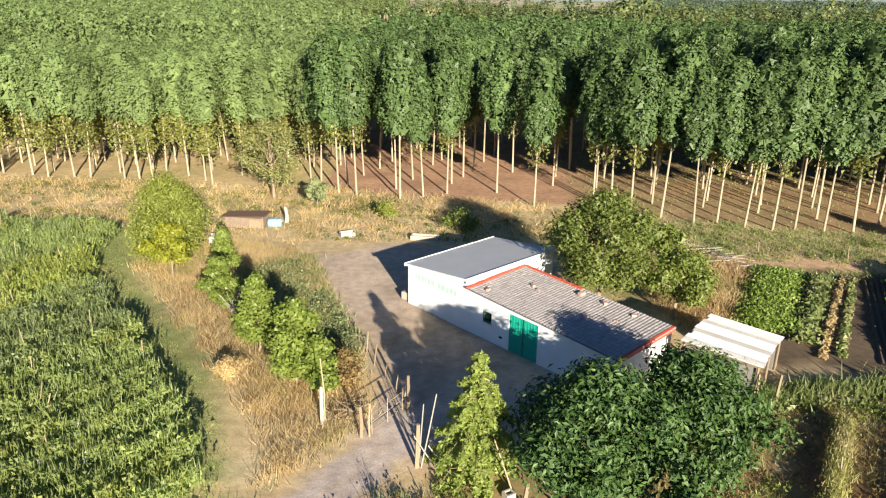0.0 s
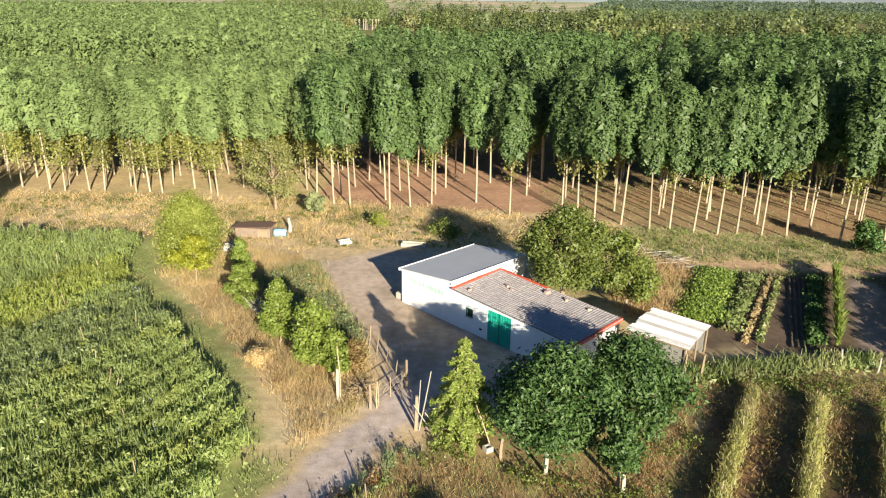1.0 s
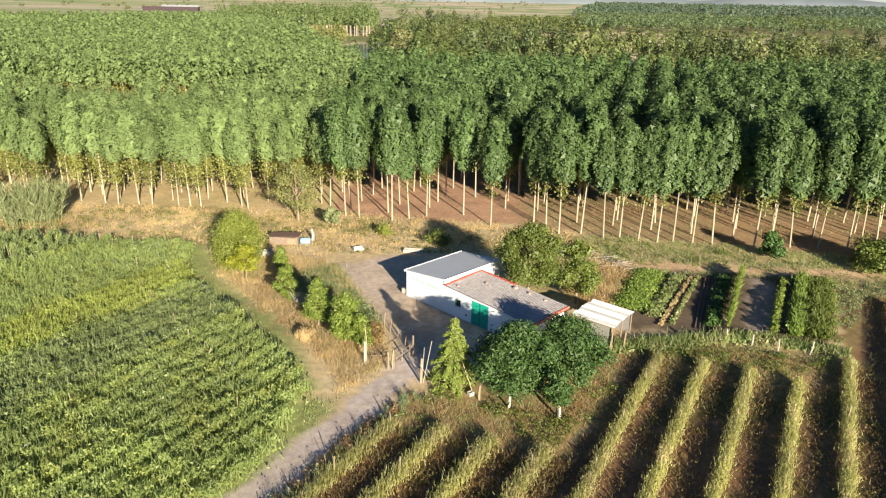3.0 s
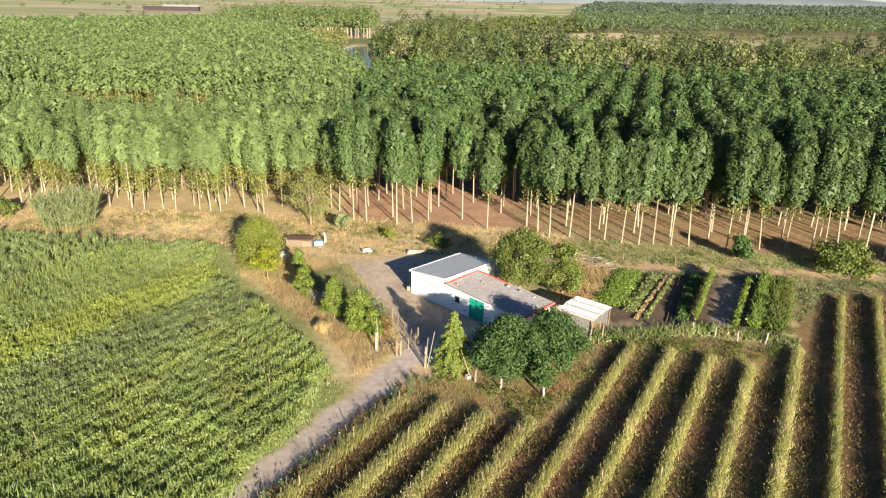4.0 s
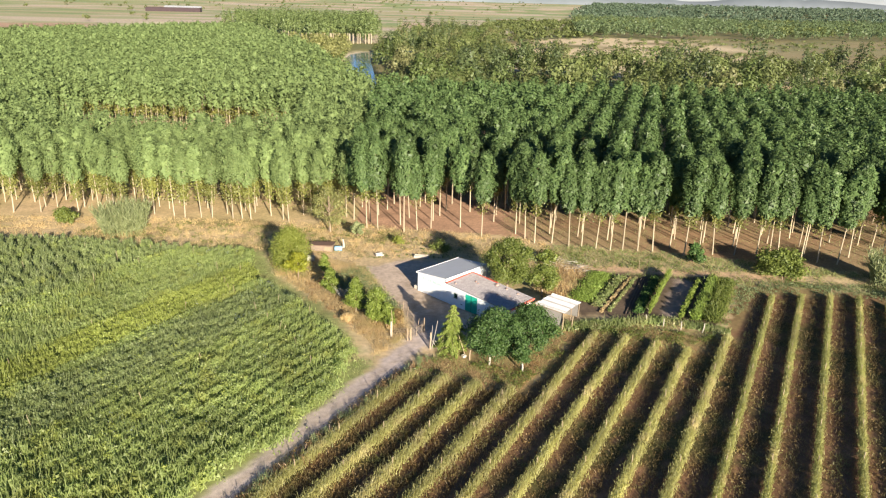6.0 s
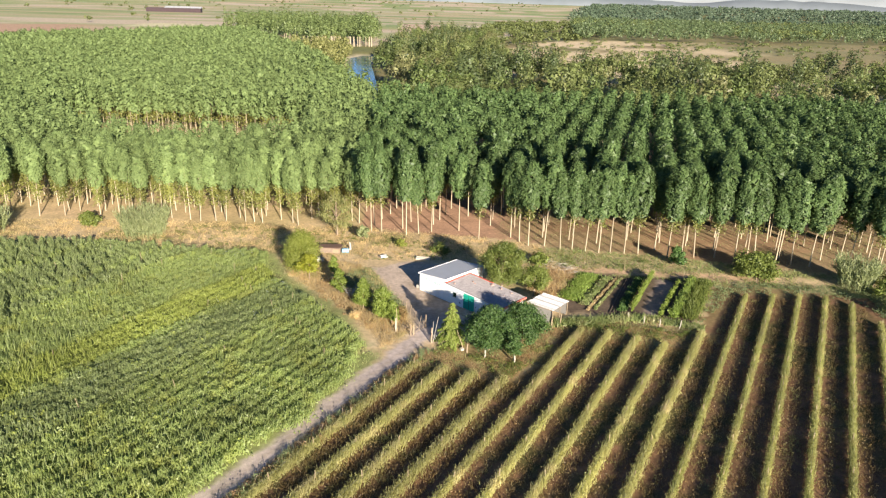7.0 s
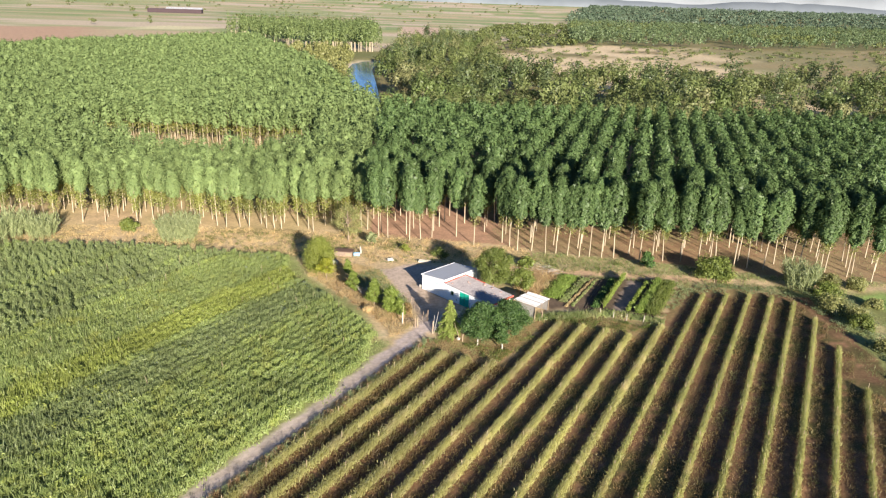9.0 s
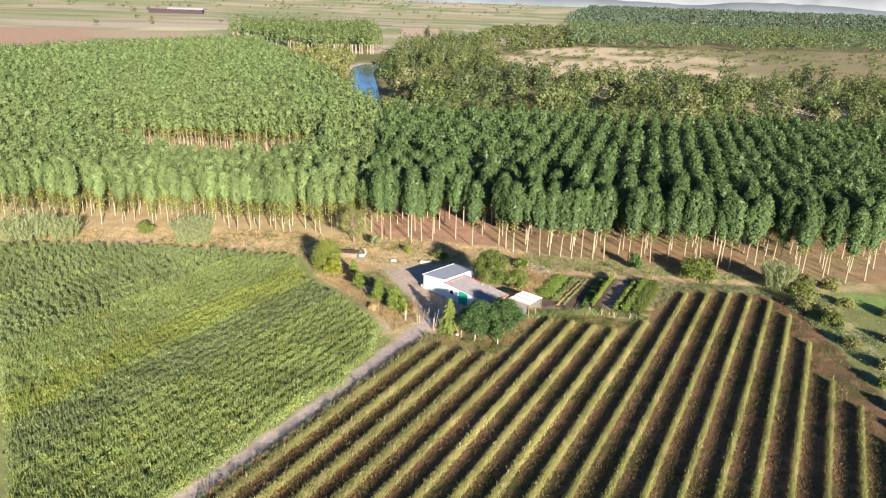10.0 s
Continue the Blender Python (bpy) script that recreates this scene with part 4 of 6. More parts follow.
def build_house():
    h = empty("farm_house", HOUSE)
    tagged(h, "white plastered farm building with two roof levels", "house")
    # tall block
    bm = bmesh.new()
    add_box(bm, 0, TALL_L, 0, WT, -0.3, tall_top)
    part("wall", bm, M_PLASTER, h, "white plastered front wall")
    bm = bmesh.new()
    add_box(bm, 0, WT, WT, TALL_D - WT, -0.3, tall_top)
    part("wall", bm, M_PLASTER, h)
    bm = bmesh.new()
    add_box(bm, 0, TALL_L, TALL_D - WT, TALL_D, -0.3, tall_top)
    part("wall", bm, M_PLASTER, h)
    bm = bmesh.new()
    add_box(bm, TALL_L - WT, TALL_L, WT, TALL_D - WT, -0.3, tall_top)
    part("wall", bm, M_PLASTER, h)
    # roof of tall block: sheets with low seams
    bm = bmesh.new()
    add_box(bm, -0.12, TALL_L + 0.02, -0.14, TALL_D + 0.14, lambda x, y: tall_top(x, y) + 0.003, lambda x, y: tall_top(x, y) + 0.075)
    roof = part("roof", bm, M_TALLROOF, h, "flat grey metal sheet roof")
    for x0, x1, y0, y1, a, b in ((-0.19, -0.123, -0.2, TALL_D + 0.2, -0.10, 0.12), (-0.12, TALL_L + 0.02, -0.20, -0.143, -0.06, 0.10), (TALL_L + 0.025, TALL_L + 0.10, -0.16, TALL_D + 0.1, -0.22, 0.13)):
        bm = bmesh.new()
        add_box(bm, x0, x1, y0, y1, lambda x, y: tall_top(x, y) + a, lambda x, y: tall_top(x, y) + b)
        part("roof_edge", bm, M_FASCIA, h, "white metal roof edge")
    # faded painted letters that cannot be read, on the front
    g = np.random.default_rng(3)
    x = 0.75
    while x < 4.6:
        w = g.uniform(0.16, 0.34)
        bm = bmesh.new()
        zt = 2.45 - 0.02 * x
        add_box(bm, x, x + w, -0.006, 0.002, zt - g.uniform(0.36, 0.5), zt)
        part("painted_bar", bm, M_LETTER, h, "faded green painted mark")
        x += w + g.uniform(0.05, 0.12) + (0.22 if 2.3 < x < 2.6 else 0)
    # low block: front wall with the openings
    wx0, wx1, wz0, wz1 = 7.13, 7.83, 1.18, 1.86
    dx0, dx1, dz1 = 9.25, 11.44, 2.38
    bm = bmesh.new()
    add_box(bm, TALL_L, wx0, 0.01, WT, -0.3, low_top)
    add_box(bm, wx0, wx1, 0.01, WT, -0.3, wz0)
    add_box(bm, wx0, wx1, 0.01, WT, wz1, low_top)
    add_box(bm, wx1, dx0, 0.01, WT, -0.3, low_top)
    add_box(bm, dx0, dx1, 0.01, WT, dz1, low_top)
    add_box(bm, dx1, LOW_L, 0.01, WT, -0.3, low_top)
    part("wall", bm, M_PLASTER, h)
    bm = bmesh.new()
    add_box(bm, LOW_L - WT, LOW_L, WT, LOW_D - WT, -0.3, low_top)
    part("wall", bm, M_PLASTER2, h, "white plastered gable wall with stains")
    bm = bmesh.new()
    add_box(bm, TALL_L, LOW_L, LOW_D - WT, LOW_D, -0.3, low_top)
    part("wall", bm, M_PLASTER2, h)
    # window with upright bars
    win = empty("window", pose(0, 0, 0))
    win.parent = h
    # black sheet painted in for the unlit room behind the bars
    bm = bmesh.new()
    add_box(bm, wx0, wx1, 0.20, 0.22, wz0, wz1)
    part("dark_backing", bm, M_DARK, win, "dark window opening")
    bm = bmesh.new()
    for a in ((wx0, wx0 + 0.05, wz0, wz1), (wx1 - 0.05, wx1, wz0, wz1), (wx0 + 0.05, wx1 - 0.05, wz0, wz0 + 0.05), (wx0 + 0.05, wx1 - 0.05, wz1 - 0.05, wz1)):
        add_box(bm, a[0], a[1], 0.03, 0.09, a[2], a[3])
    part("frame", bm, M_GREENBAR, win)
    for k in range(5):
        bm = bmesh.new()
        x = wx0 + 0.1 + k * 0.115
        add_tube(bm, [(x, -0.03, wz0 - 0.04), (x, -0.03, wz1 + 0.04)], [0.016, 0.016], 6)
        part("bar", bm, M_GREENBAR, win)
    bm = bmesh.new()
    add_box(bm, wx0 - 0.06, wx1 + 0.06, -0.07, 0.2, wz0 - 0.06, wz0 - 0.003)
    part("sill", bm, M_PLASTER2, win)
    # double sheet-metal door
    door = empty("door", pose(0, 0, 0))
    door.parent = h
    mid = (dx0 + dx1) / 2
    for a, b in ((dx0, mid - 0.012), (mid + 0.012, dx1)):
        bm = bmesh.new()
        add_box(bm, a, b, 0.05, 0.09, 0.02, dz1)
        for k in range(5):
            x = a + 0.12 + k * (b - a - 0.24) / 4
            add_box(bm, x - 0.02, x + 0.02, 0.035, 0.05, 0.08, dz1 - 0.06)
        add_box(bm, a, b, 0.03, 0.05, 1.05, 1.12)
        leaf = part("door_leaf", bm, M_GREENDOOR, door)
    bm = bmesh.new()
    add_box(bm, mid - 0.03, mid + 0.03, 0.015, 0.028, 0.02, dz1)
    part("door_strip", bm, M_GREENBAR, door)
    bm = bmesh.new()
    add_box(bm, mid + 0.06, mid + 0.10, -0.02, 0.028, 1.0, 1.16, 0.008)
    part("handle", bm, M_WIRE, door)
    bm = bmesh.new()
    add_box(bm, 8.5, 8.75, -0.012, 0.008, 0.55, 0.68)
    part("wall_vent", bm, M_DARK, h)
    # tiled roof: courses of half-round tiles
    cols, per, courses = 52, 5, 15
    vs, fs = [], []
    pitch_x = (LOW_L + 0.15 - TALL_L - 0.1) / cols
    course = (LOW_D + 0.35) / courses
    g = np.random.default_rng(5)
    for j in range(courses):
        for i in range(cols):
            x0 = TALL_L + 0.10 + i * pitch_x
            y0, y1 = -0.2 + j * course - 0.03, -0.2 + (j + 1) * course
            lift = g.uniform(0, 0.015)
            o = len(vs)
            for yy, dz in ((y0, 0.035 + lift), (y1, 0.0 + lift)):
                for k in range(per):
                    a = math.pi * k / (per - 1)
                    x = x0 + pitch_x * 0.5 - math.cos(a) * pitch_x * 0.5
                    vs.append((x, yy, low_top(x, yy) + 0.05 + dz + math.sin(a) * 0.06))
            for k in range(per - 1):
                fs.append((o + k, o + k + 1, o + per + k + 1, o + per + k))
    roof = put("roof", mesh_np("roof", vs, fs, M_TILE), h, None, "weathered grey-brown tile roof")
    bm = bmesh.new()
    add_box(bm, TALL_L + 0.05, LOW_L + 0.1, -0.16, LOW_D + 0.1, lambda x, y: low_top(x, y) + 0.004, lambda x, y: low_top(x, y) + 0.05)
    part("roof_deck", bm, M_BLOCK, roof)
    # red border along the step, the back edge and the gable
    step = empty("border", pose(0, 0, 0))
    step.parent = h
    for x0, x1, y0, y1, n_x, n_y in ((TALL_L + 0.04, TALL_L + 0.30, -0.2, LOW_D + 0.1, 1, 18), (TALL_L + 0.32, 10.6, LOW_D - 0.12, LOW_D + 0.14, 16, 1), (LOW_L - 0.02, LOW_L + 0.14, -0.2, LOW_D + 0.1, 1, 16)):
        for i in range(n_x):
            for j in range(n_y):
                bm = bmesh.new()
                a0, a1 = x0 + (x1 - x0) * i / n_x, x0 + (x1 - x0) * (i + 1) / n_x - 0.008
                b0, b1 = y0 + (y1 - y0) * j / n_y, y0 + (y1 - y0) * (j + 1) / n_y - 0.008
                rise = g.uniform(0, 0.02)
                add_box(bm, a0, a1, b0, b1, lambda x, y: low_top(x, y) + 0.05, lambda x, y: low_top(x, y) + 0.15 + rise)
                part("brick", bm, M_RED, step)
    bm = bmesh.new()
    add_box(bm, LOW_L - 0.05, LOW_L + 0.14, -0.2, LOW_D + 0.1, lambda x, y: low_top(x, y) - 0.08, lambda x, y: low_top(x, y) + 0.045)
    part("roof_edge", bm, M_RED, h, "red painted gable edge")
    return h


build_house()
HM = HOUSE
for hx, hy, s in ((7.0, 0.5, 1.0), (8.4, 3.0, 1.1), (11.1, 4.3, 1.5), (12.7, 4.4, 1.2), (14.7, 4.4, 1.0), (13.0, 2.2, 1.1), (9.0, 2.8, 0.8), (14.4, 3.1, 0.7)):
    bm = bmesh.new()
    add_box(bm, -0.14 * s, 0.14 * s, -0.09 * s, 0.09 * s, 0, 0.14 * s, 0.015)
    b = part("loose_brick", bm, M_BRICK)
    b.matrix_basis = HM @ pose(hx, hy, low_top(hx, hy) + 0.115, 2, -2, 40 * hx)
    tagged(b, "loose pink brick lying on the tile roof", "brick", "bricks on the roof")

# ---- open shed beside the house ----
SHED = pose(12.85, 33.6, 0, 0, 0, -36.0)


def shed_top(x, y):
    return 2.72 - 0.071 * x - 0.096 * y


def build_shed():
    s = empty("lean_to_shed", SHED)
    tagged(s, "open lean-to shed with pale corrugated sheet roof", "shed")
    n = 9
    w = 5.5 / n
    g = np.random.default_rng(8)
    for k in range(n):
        ribs, vs, fs = 4, [], []
        a0, a1 = 0.0 + g.uniform(-0.12, 0.1), 4.0 + g.uniform(-0.06, 0.10)
        for xx in (a0, a1):
            for i in range(ribs * 2 + 1):
                y = k * w + (w + 0.06) * i / (ribs * 2)
                vs.append((xx, y, shed_top(xx, y) + 0.06 + (0.05 if i % 2 else -0.03) + 0.006 * (k % 2)))
        m = ribs * 2 + 1
        for i in range(m - 1):
            fs.append((i, i + 1, m + i + 1, m + i))
        ob = put("roof_sheet", mesh_np("roof_sheet", vs, fs, M_SHEET), s)
        mod = ob.modifiers.new("thick", "SOLIDIFY")
        mod.thickness = 0.012
    for x, y in ((0.1, 0.06), (3.85, 0.06), (0.1, 5.35), (3.85, 5.35), (3.85, 2.7)):
        bm = bmesh.new()
        add_tube(bm, [(x, y, -0.2), (x + 0.02, y, shed_top(x, y))], [0.075, 0.06], 8)
        part("post", bm, M_WOOD, s)
    for y in (0.06, 2.7, 5.35):
        bm = bmesh.new()
        add_box(bm, 0.0, 3.95, y - 0.04, y + 0.04, lambda x, yy: shed_top(x, yy) - 0.09, lambda x, yy: shed_top(x, yy) + 0.03)
        part("beam", bm, M_WOOD, s)
    bm = bmesh.new()
    add_box(bm, 0.18, 3.75, 0.16, 0.28, -0.2, lambda x, y: shed_top(x, y) - 0.15)
    part("front_panel", bm, M_BLOCK, s, "grey block front panel")
    bm = bmesh.new()
    add_box(bm, 0.18, 3.75, 5.15, 5.25, -0.2, lambda x, y: shed_top(x, y) - 0.15)
    part("back_panel", bm, M_BLOCK, s)
    bm = bmesh.new()
    add_tube(bm, [(4.15, -0.40, -0.1), (3.98, 0.0, 2.1)], [0.05, 0.04], 7)
    part("prop", bm, M_STAKE, s, "slanting pale wooden prop")


build_shed()

# ---- trees of the yard ----
def bough_tree(name, x, y, height, radius, base, trunk_r, n, size, mat, label, seed, lobes=14, squash=0.8, bark=M_BARK, long=1.5, spread=0.6, stems=1, droop=0.0, group="", upright=False, three=True, lobe=1.0):
    """A tree with trunk, limbs that reach each bough, and leaves gathered round the boughs with gaps between."""
    g = np.random.default_rng(seed)
    e = empty(name, pose(x, y, float(relief(np.array([x]), np.array([y]))[0]) - 0.05))
    tagged(e, label, "tree", group)
    cen, rad = [], []
    for i in range(lobes):
        t = (i + 0.5) / lobes
        z = base + (height - base) * (0.12 + 0.76 * t)
        prof = math.sin(min(1, 0.18 + t * 0.80) * math.pi) ** 0.7
        if upright:
            prof = min(1.0, 0.55 + 2.2 * t) * (1.04 - t) ** 0.75
        a = i * 2.399 + g.uniform(-0.4, 0.4)
        r = radius * prof * g.uniform(0.30, 0.72) if i < lobes - 1 else 0.1
        cen.append((r * math.cos(a), r * math.sin(a), z)), rad.append(radius * lobe * g.uniform(0.30, 0.46) * (0.65 + 0.35 * prof))
    cen, rad = np.array(cen), np.array(rad)
    bm = bmesh.new()
    for s in range(stems):
        o = np.array([0.0, 0.0, 0.0]) if stems == 1 else np.array([g.normal() * 0.25, g.normal() * 0.25, 0.0])
        top = np.array([g.normal() * 0.1, g.normal() * 0.1, base + (height - base) * 0.75])
        pts = [o, o * 0.8 + [0, 0, 0.3], o * 0.4 + [0.05, 0.03, base * 0.8 + 0.2], top]
        add_tube(bm, [tuple(p) for p in pts], [trunk_r * 1.5, trunk_r * 1.1, trunk_r * 0.9, trunk_r * 0.2], 8)
    part("trunk", bm, bark, e, "", True)
    bm = bmesh.new()
    for c in cen:
        z0 = min(base * 0.8 + 0.3 + 0.5 * (c[2] - base), c[2] - 0.2)
        add_tube(bm, [(0.03, 0.02, z0), tuple(c * [0.5, 0.5, 0] + [0, 0, z0 + 0.6 * (c[2] - z0)]), tuple(c)], [trunk_r * 0.45, trunk_r * 0.28, trunk_r * 0.08], 5)
    part("branchwork", bm, bark, e, "", True)
    k = g.choice(lobes, n, p=rad ** 2 / (rad ** 2).sum())
    d = g.normal(size=(n, 3))
    d /= np.linalg.norm(d, axis=1)[:, None]
    rr = rad[k] * g.uniform(0.0, 1, n) ** 0.45 * (1 + 0.25 * g.normal(size=n).clip(-1, 1))
    p = cen[k] + d * rr[:, None] * [1, 1, squash]
    p[:, 2] -= droop * g.uniform(0, 1, n) * rad[k]
    p[:, 2] = np.maximum(p[:, 2], max(0.15, base * 0.55))
    v, f = leaf_quads(p, g.uniform(0.65, 1.35, n) * size, d * 0.9 + [0, 0, 0.15], g, long=long, spread=spread, three=three)
    put("crown", mesh_np("crown", v, f, mat), e)
    return e


bough_tree("fig_tree", 6.4, 24.4, 6.4, 4.5, 0.35, 0.20, 22000, 0.115, M_FIG, "large dense dark green broad-leaved fruit tree by the yard", 21, lobes=44, bark=M_BARK, spread=0.5, long=2.3, three=False, lobe=0.72)
bough_tree("fruit_tree", 10.8, 26.0, 6.3, 4.3, 0.4, 0.16, 18000, 0.115, M_FIG, "dense dark green broad-leaved tree beside the shed", 22, lobes=38, spread=0.5, long=2.3, three=False, lobe=0.72)
bough_tree("fruit_tree", 9.2, 21.2, 4.6, 1.7, 0.7, 0.10, 4200, 0.12, M_FIG, "small upright green tree in front of the fruit trees", 23, lobes=12, upright=True)
bough_tree("walnut_tree", 10.5, 43.2, 8.8, 4.6, 1.6, 0.22, 22000, 0.13, M_WALNUT, "olive green walnut tree behind the house", 24, lobes=36, lobe=0.75)
bough_tree("walnut_tree", 15.4, 42.4, 5.2, 2.8, 1.2, 0.12, 7500, 0.13, M_WALNUT, "small olive green tree behind the house", 25, lobes=12)
bough_tree("round_bush", -21.4, 53.0, 6.9, 5.0, 0.3, 0.12, 26000, 0.075, M_BUSH, "rounded bushy yellow-green shrub at the field edge", 26, lobes=34, stems=4, long=3.2, squash=1.2, upright=True, lobe=0.85)
bough_tree("young_tree", -19.6, 48.4, 4.3, 2.2, 1.2, 0.07, 4200, 0.13, M_YELLOW, "small bright yellow-leaved tree", 27, lobes=10)
bough_tree("young_tree", -15.7, 48.4, 4.2, 1.5, 0.9, 0.07, 3000, 0.12, M_HEDGE, "small round yellow-green tree", 28, lobes=10, upright=True)
bough_tree("young_tree", -14.4, 42.6, 4.2, 1.8, 0.3, 0.07, 3600, 0.13, M_HEDGE, "small bright green tree in the hedge row", 29, lobes=10, upright=True)
bough_tree("young_tree", -10.4, 36.9, 5.3, 2.1, 0.25, 0.08, 5200, 0.13, M_HEDGE, "upright bright green young tree", 30, lobes=12, upright=True)
bough_tree("young_tree", -7.6, 33.5, 5.3, 2.4, 0.25, 0.09, 5600, 0.13, M_HEDGE, "upright bright green young tree beside the yard", 31, lobes=12, upright=True)
bough_tree("young_tree", -6.2, 32.4, 3.5, 1.7, 0.5, 0.08, 4000, 0.13, M_HEDGE, "low spreading bright green young tree", 32, lobes=11, upright=True)
bough_tree("willow_tree", -17.4, 71.0, 8.4, 4.2, 1.4, 0.16, 5200, 0.14, M_WILLOW, "thin grey-olive willow at the wood's edge", 33, lobes=16, stems=2)
bough_tree("sapling", -12.2, 67.5, 3.2, 1.5, 0.8, 0.05, 500, 0.30, M_CANE, "small pale grey-green sapling", 34, lobes=8)
bough_tree("shrub", 43.0, 56.5, 3.6, 2.2, 0.3, 0.06, 2600, 0.18, M_FIG, "dark green shrub at the wood's edge", 35, lobes=9, stems=3)
bough_tree("fig_bush", 55.0, 52.0, 3.7, 5.6, 0.3, 0.10, 7000, 0.22, M_WALNUT, "wide spreading green fig bush", 36, lobes=26, stems=4, lobe=0.7)
bough_tree("shrub", -64.5, 74.0, 3.4, 2.4, 0.2, 0.05, 2200, 0.19, M_WALNUT, "dark green shrub in the grass strip", 37, lobes=9, stems=3)
bough_tree("shrub", 2.0, 61.5, 1.5, 2.6, 0.1, 0.04, 1400, 0.14, M_WALNUT, "low olive shrub behind the house", 38, lobes=9, stems=3)
bough_tree("shrub", 18.5, 55.5, 2.6, 2.2, 0.1, 0.05, 800, 0.24, M_WALNUT, "low olive shrub near the woodpile", 39, lobes=9, stems=3)
bough_tree("shrub", -5.2, 64.5, 1.7, 1.5, 0.2, 0.04, 1000, 0.13, M_BUSH, "yellow-green shrub in dry grass", 40, lobes=7, stems=3)
for i, (x, y, hgt, r) in enumerate(((69, 36, 3.2, 3.2), (70.5, 29, 2.6, 2.6), (69, 21, 2.0, 2.2), (70, 13, 1.8, 2.0), (71.5, 42, 3.4, 3.0), (75, 47, 3.0, 2.6), (80, 46, 2.6, 2.4), (66.5, 8, 1.6, 1.8), (63.5, 1, 1.5, 1.8), (72, 33, 2.2, 2.4), (84, 33, 1.8, 2.2), (78, 38, 1.6, 2.0), (77, 22, 1.6, 2.0), (61.5, -6, 1.5, 1.8))):
    bough_tree("bramble_shrub", x, y, hgt, r, 0.1, 0.06, 2600, 0.17, M_WALNUT if i % 3 == 1 else M_WILLOW, "sprawling olive shrub along the vineyard edge", 50 + i, lobes=12, stems=3, group="shrubs along the vineyard")


def conifer(x, y, height, radius, seed):
    """A young conifer: whorls of drooping boughs on a straight stem."""
    g = np.random.default_rng(seed)
    e = empty("conifer_tree", pose(x, y, 0))
    tagged(e, "young yellow-green conifer with drooping boughs", "tree")
    bm = bmesh.new()
    add_tube(bm, [(0, 0, -0.1), (0.03, 0, height * 0.5), (0.02, 0.02, height * 0.99)], [0.11, 0.07, 0.015], 7)
    part("trunk", bm, M_BARK, e, "", True)
    bm, pts, outs, szs = bmesh.new(), [], [], []
    z = 0.35
    while z < height * 0.97:
        t = z / height
        reach = radius * (1 - t) ** 0.85 + 0.1
        count = 6 if t < 0.7 else 4
        turn = g.uniform(0, math.tau)
        for k in range(count):
            a = turn + k * math.tau / count + g.uniform(-0.3, 0.3)
            ln = reach * g.uniform(0.7, 1.2)
            tip = np.array([math.cos(a) * ln, math.sin(a) * ln, z - 0.18 * ln])
            midp = np.array([math.cos(a) * ln * 0.55, math.sin(a) * ln * 0.55, z + 0.22 * ln])
            add_tube(bm, [(0, 0, z), tuple(midp), tuple(tip)], [0.025, 0.015, 0.005], 4, False)
            m = int(30 + 110 * ln)
            u = g.uniform(0.12, 1.05, m)[:, None]
            q = (1 - u) ** 2 * np.array([0, 0, z]) + 2 * u * (1 - u) * midp + u * u * tip
            across = np.array([-math.sin(a), math.cos(a), 0.0])
            q = q + across * (g.normal(size=(m, 1)) * 0.14 * ln * (1.2 - u)) + g.normal(size=(m, 3)) * [0.03, 0.03, 0.04]
            q[:, 2] -= 0.12 * np.abs(g.normal(size=m)) * ln
            pts.append(q), outs.append(np.tile([math.cos(a) * 0.4, math.sin(a) * 0.4, 0.9], (m, 1)))
        z += 0.30 + 0.12 * (1 - t)
    part("branchwork", bm, M_BARK, e, "", True)
    p = np.concatenate(pts)
    v, f = leaf_quads(p, g.uniform(0.07, 0.13, len(p)), np.concatenate(outs), g, long=2.4, spread=0.6)
    put("crown", mesh_np("crown", v, f, M_CONIFER), e)


conifer(1.75, 25.9, 6.1, 2.25, 41)


def cane_clump(x, y, height, radius, n, seed, label):
    """A clump of tall arching canes with long leaves."""
    g = np.random.default_rng(seed)
    e = empty("giant_cane", pose(x, y, 0))
    tagged(e, label, "cane", "clumps of cane")
    bm, pts, lv, lf, o = bmesh.new(), [], [], [], 0
    for _ in range(n):
        a, r = g.uniform(0, math.tau), radius * math.sqrt(g.uniform()) * 0.75
        bx, by = r * math.cos(a), r * math.sin(a)
        hgt = height * g.uniform(0.65, 1.05)
        lean = 0.22 * r / radius + 0.1
        tx, ty = bx + math.cos(a) * hgt * lean + g.normal() * 0.2, by + math.sin(a) * hgt * lean + g.normal() * 0.2
        add_tube(bm, [(bx, by, -0.05), ((bx * 2 + tx) / 3, (by * 2 + ty) / 3, hgt * 0.5), (tx, ty, hgt * 0.95)], [0.02, 0.016, 0.006], 4, False)
        for z in np.linspace(0.25, 1, 13):
            pts.append((bx + (tx - bx) * z ** 1.6, by + (ty - by) * z ** 1.6, hgt * z * 0.95, math.cos(a), math.sin(a)))
    part("cane_thicket", bm, M_CANE, e)
    q = np.array(pts)
    q = np.concatenate([q, q + np.c_[g.normal(size=(len(q), 3)) * 0.12, np.zeros((len(q), 2))]])
    v, f = blades(q[:, :3], g.uniform(0.5, 0.95, len(q)), 0.11, g, 0.6)
    put("leaves", mesh_np("leaves", v, f, M_CANE), e)


cane_clump(-52.3, 69.5, 5.2, 4.6, 260, 61, "pale green clump of giant cane by the ditch")
cane_clump(-88.0, 69.0, 5.6, 6.5, 220, 62, "broad pale green stand of giant cane")
cane_clump(-80.5, 70.0, 4.6, 3.2, 140, 64, "pale green clump of giant cane by the ditch")
cane_clump(69.0, 46.5, 5.0, 3.4, 190, 63, "grey-green clump of giant cane at the wood's edge")

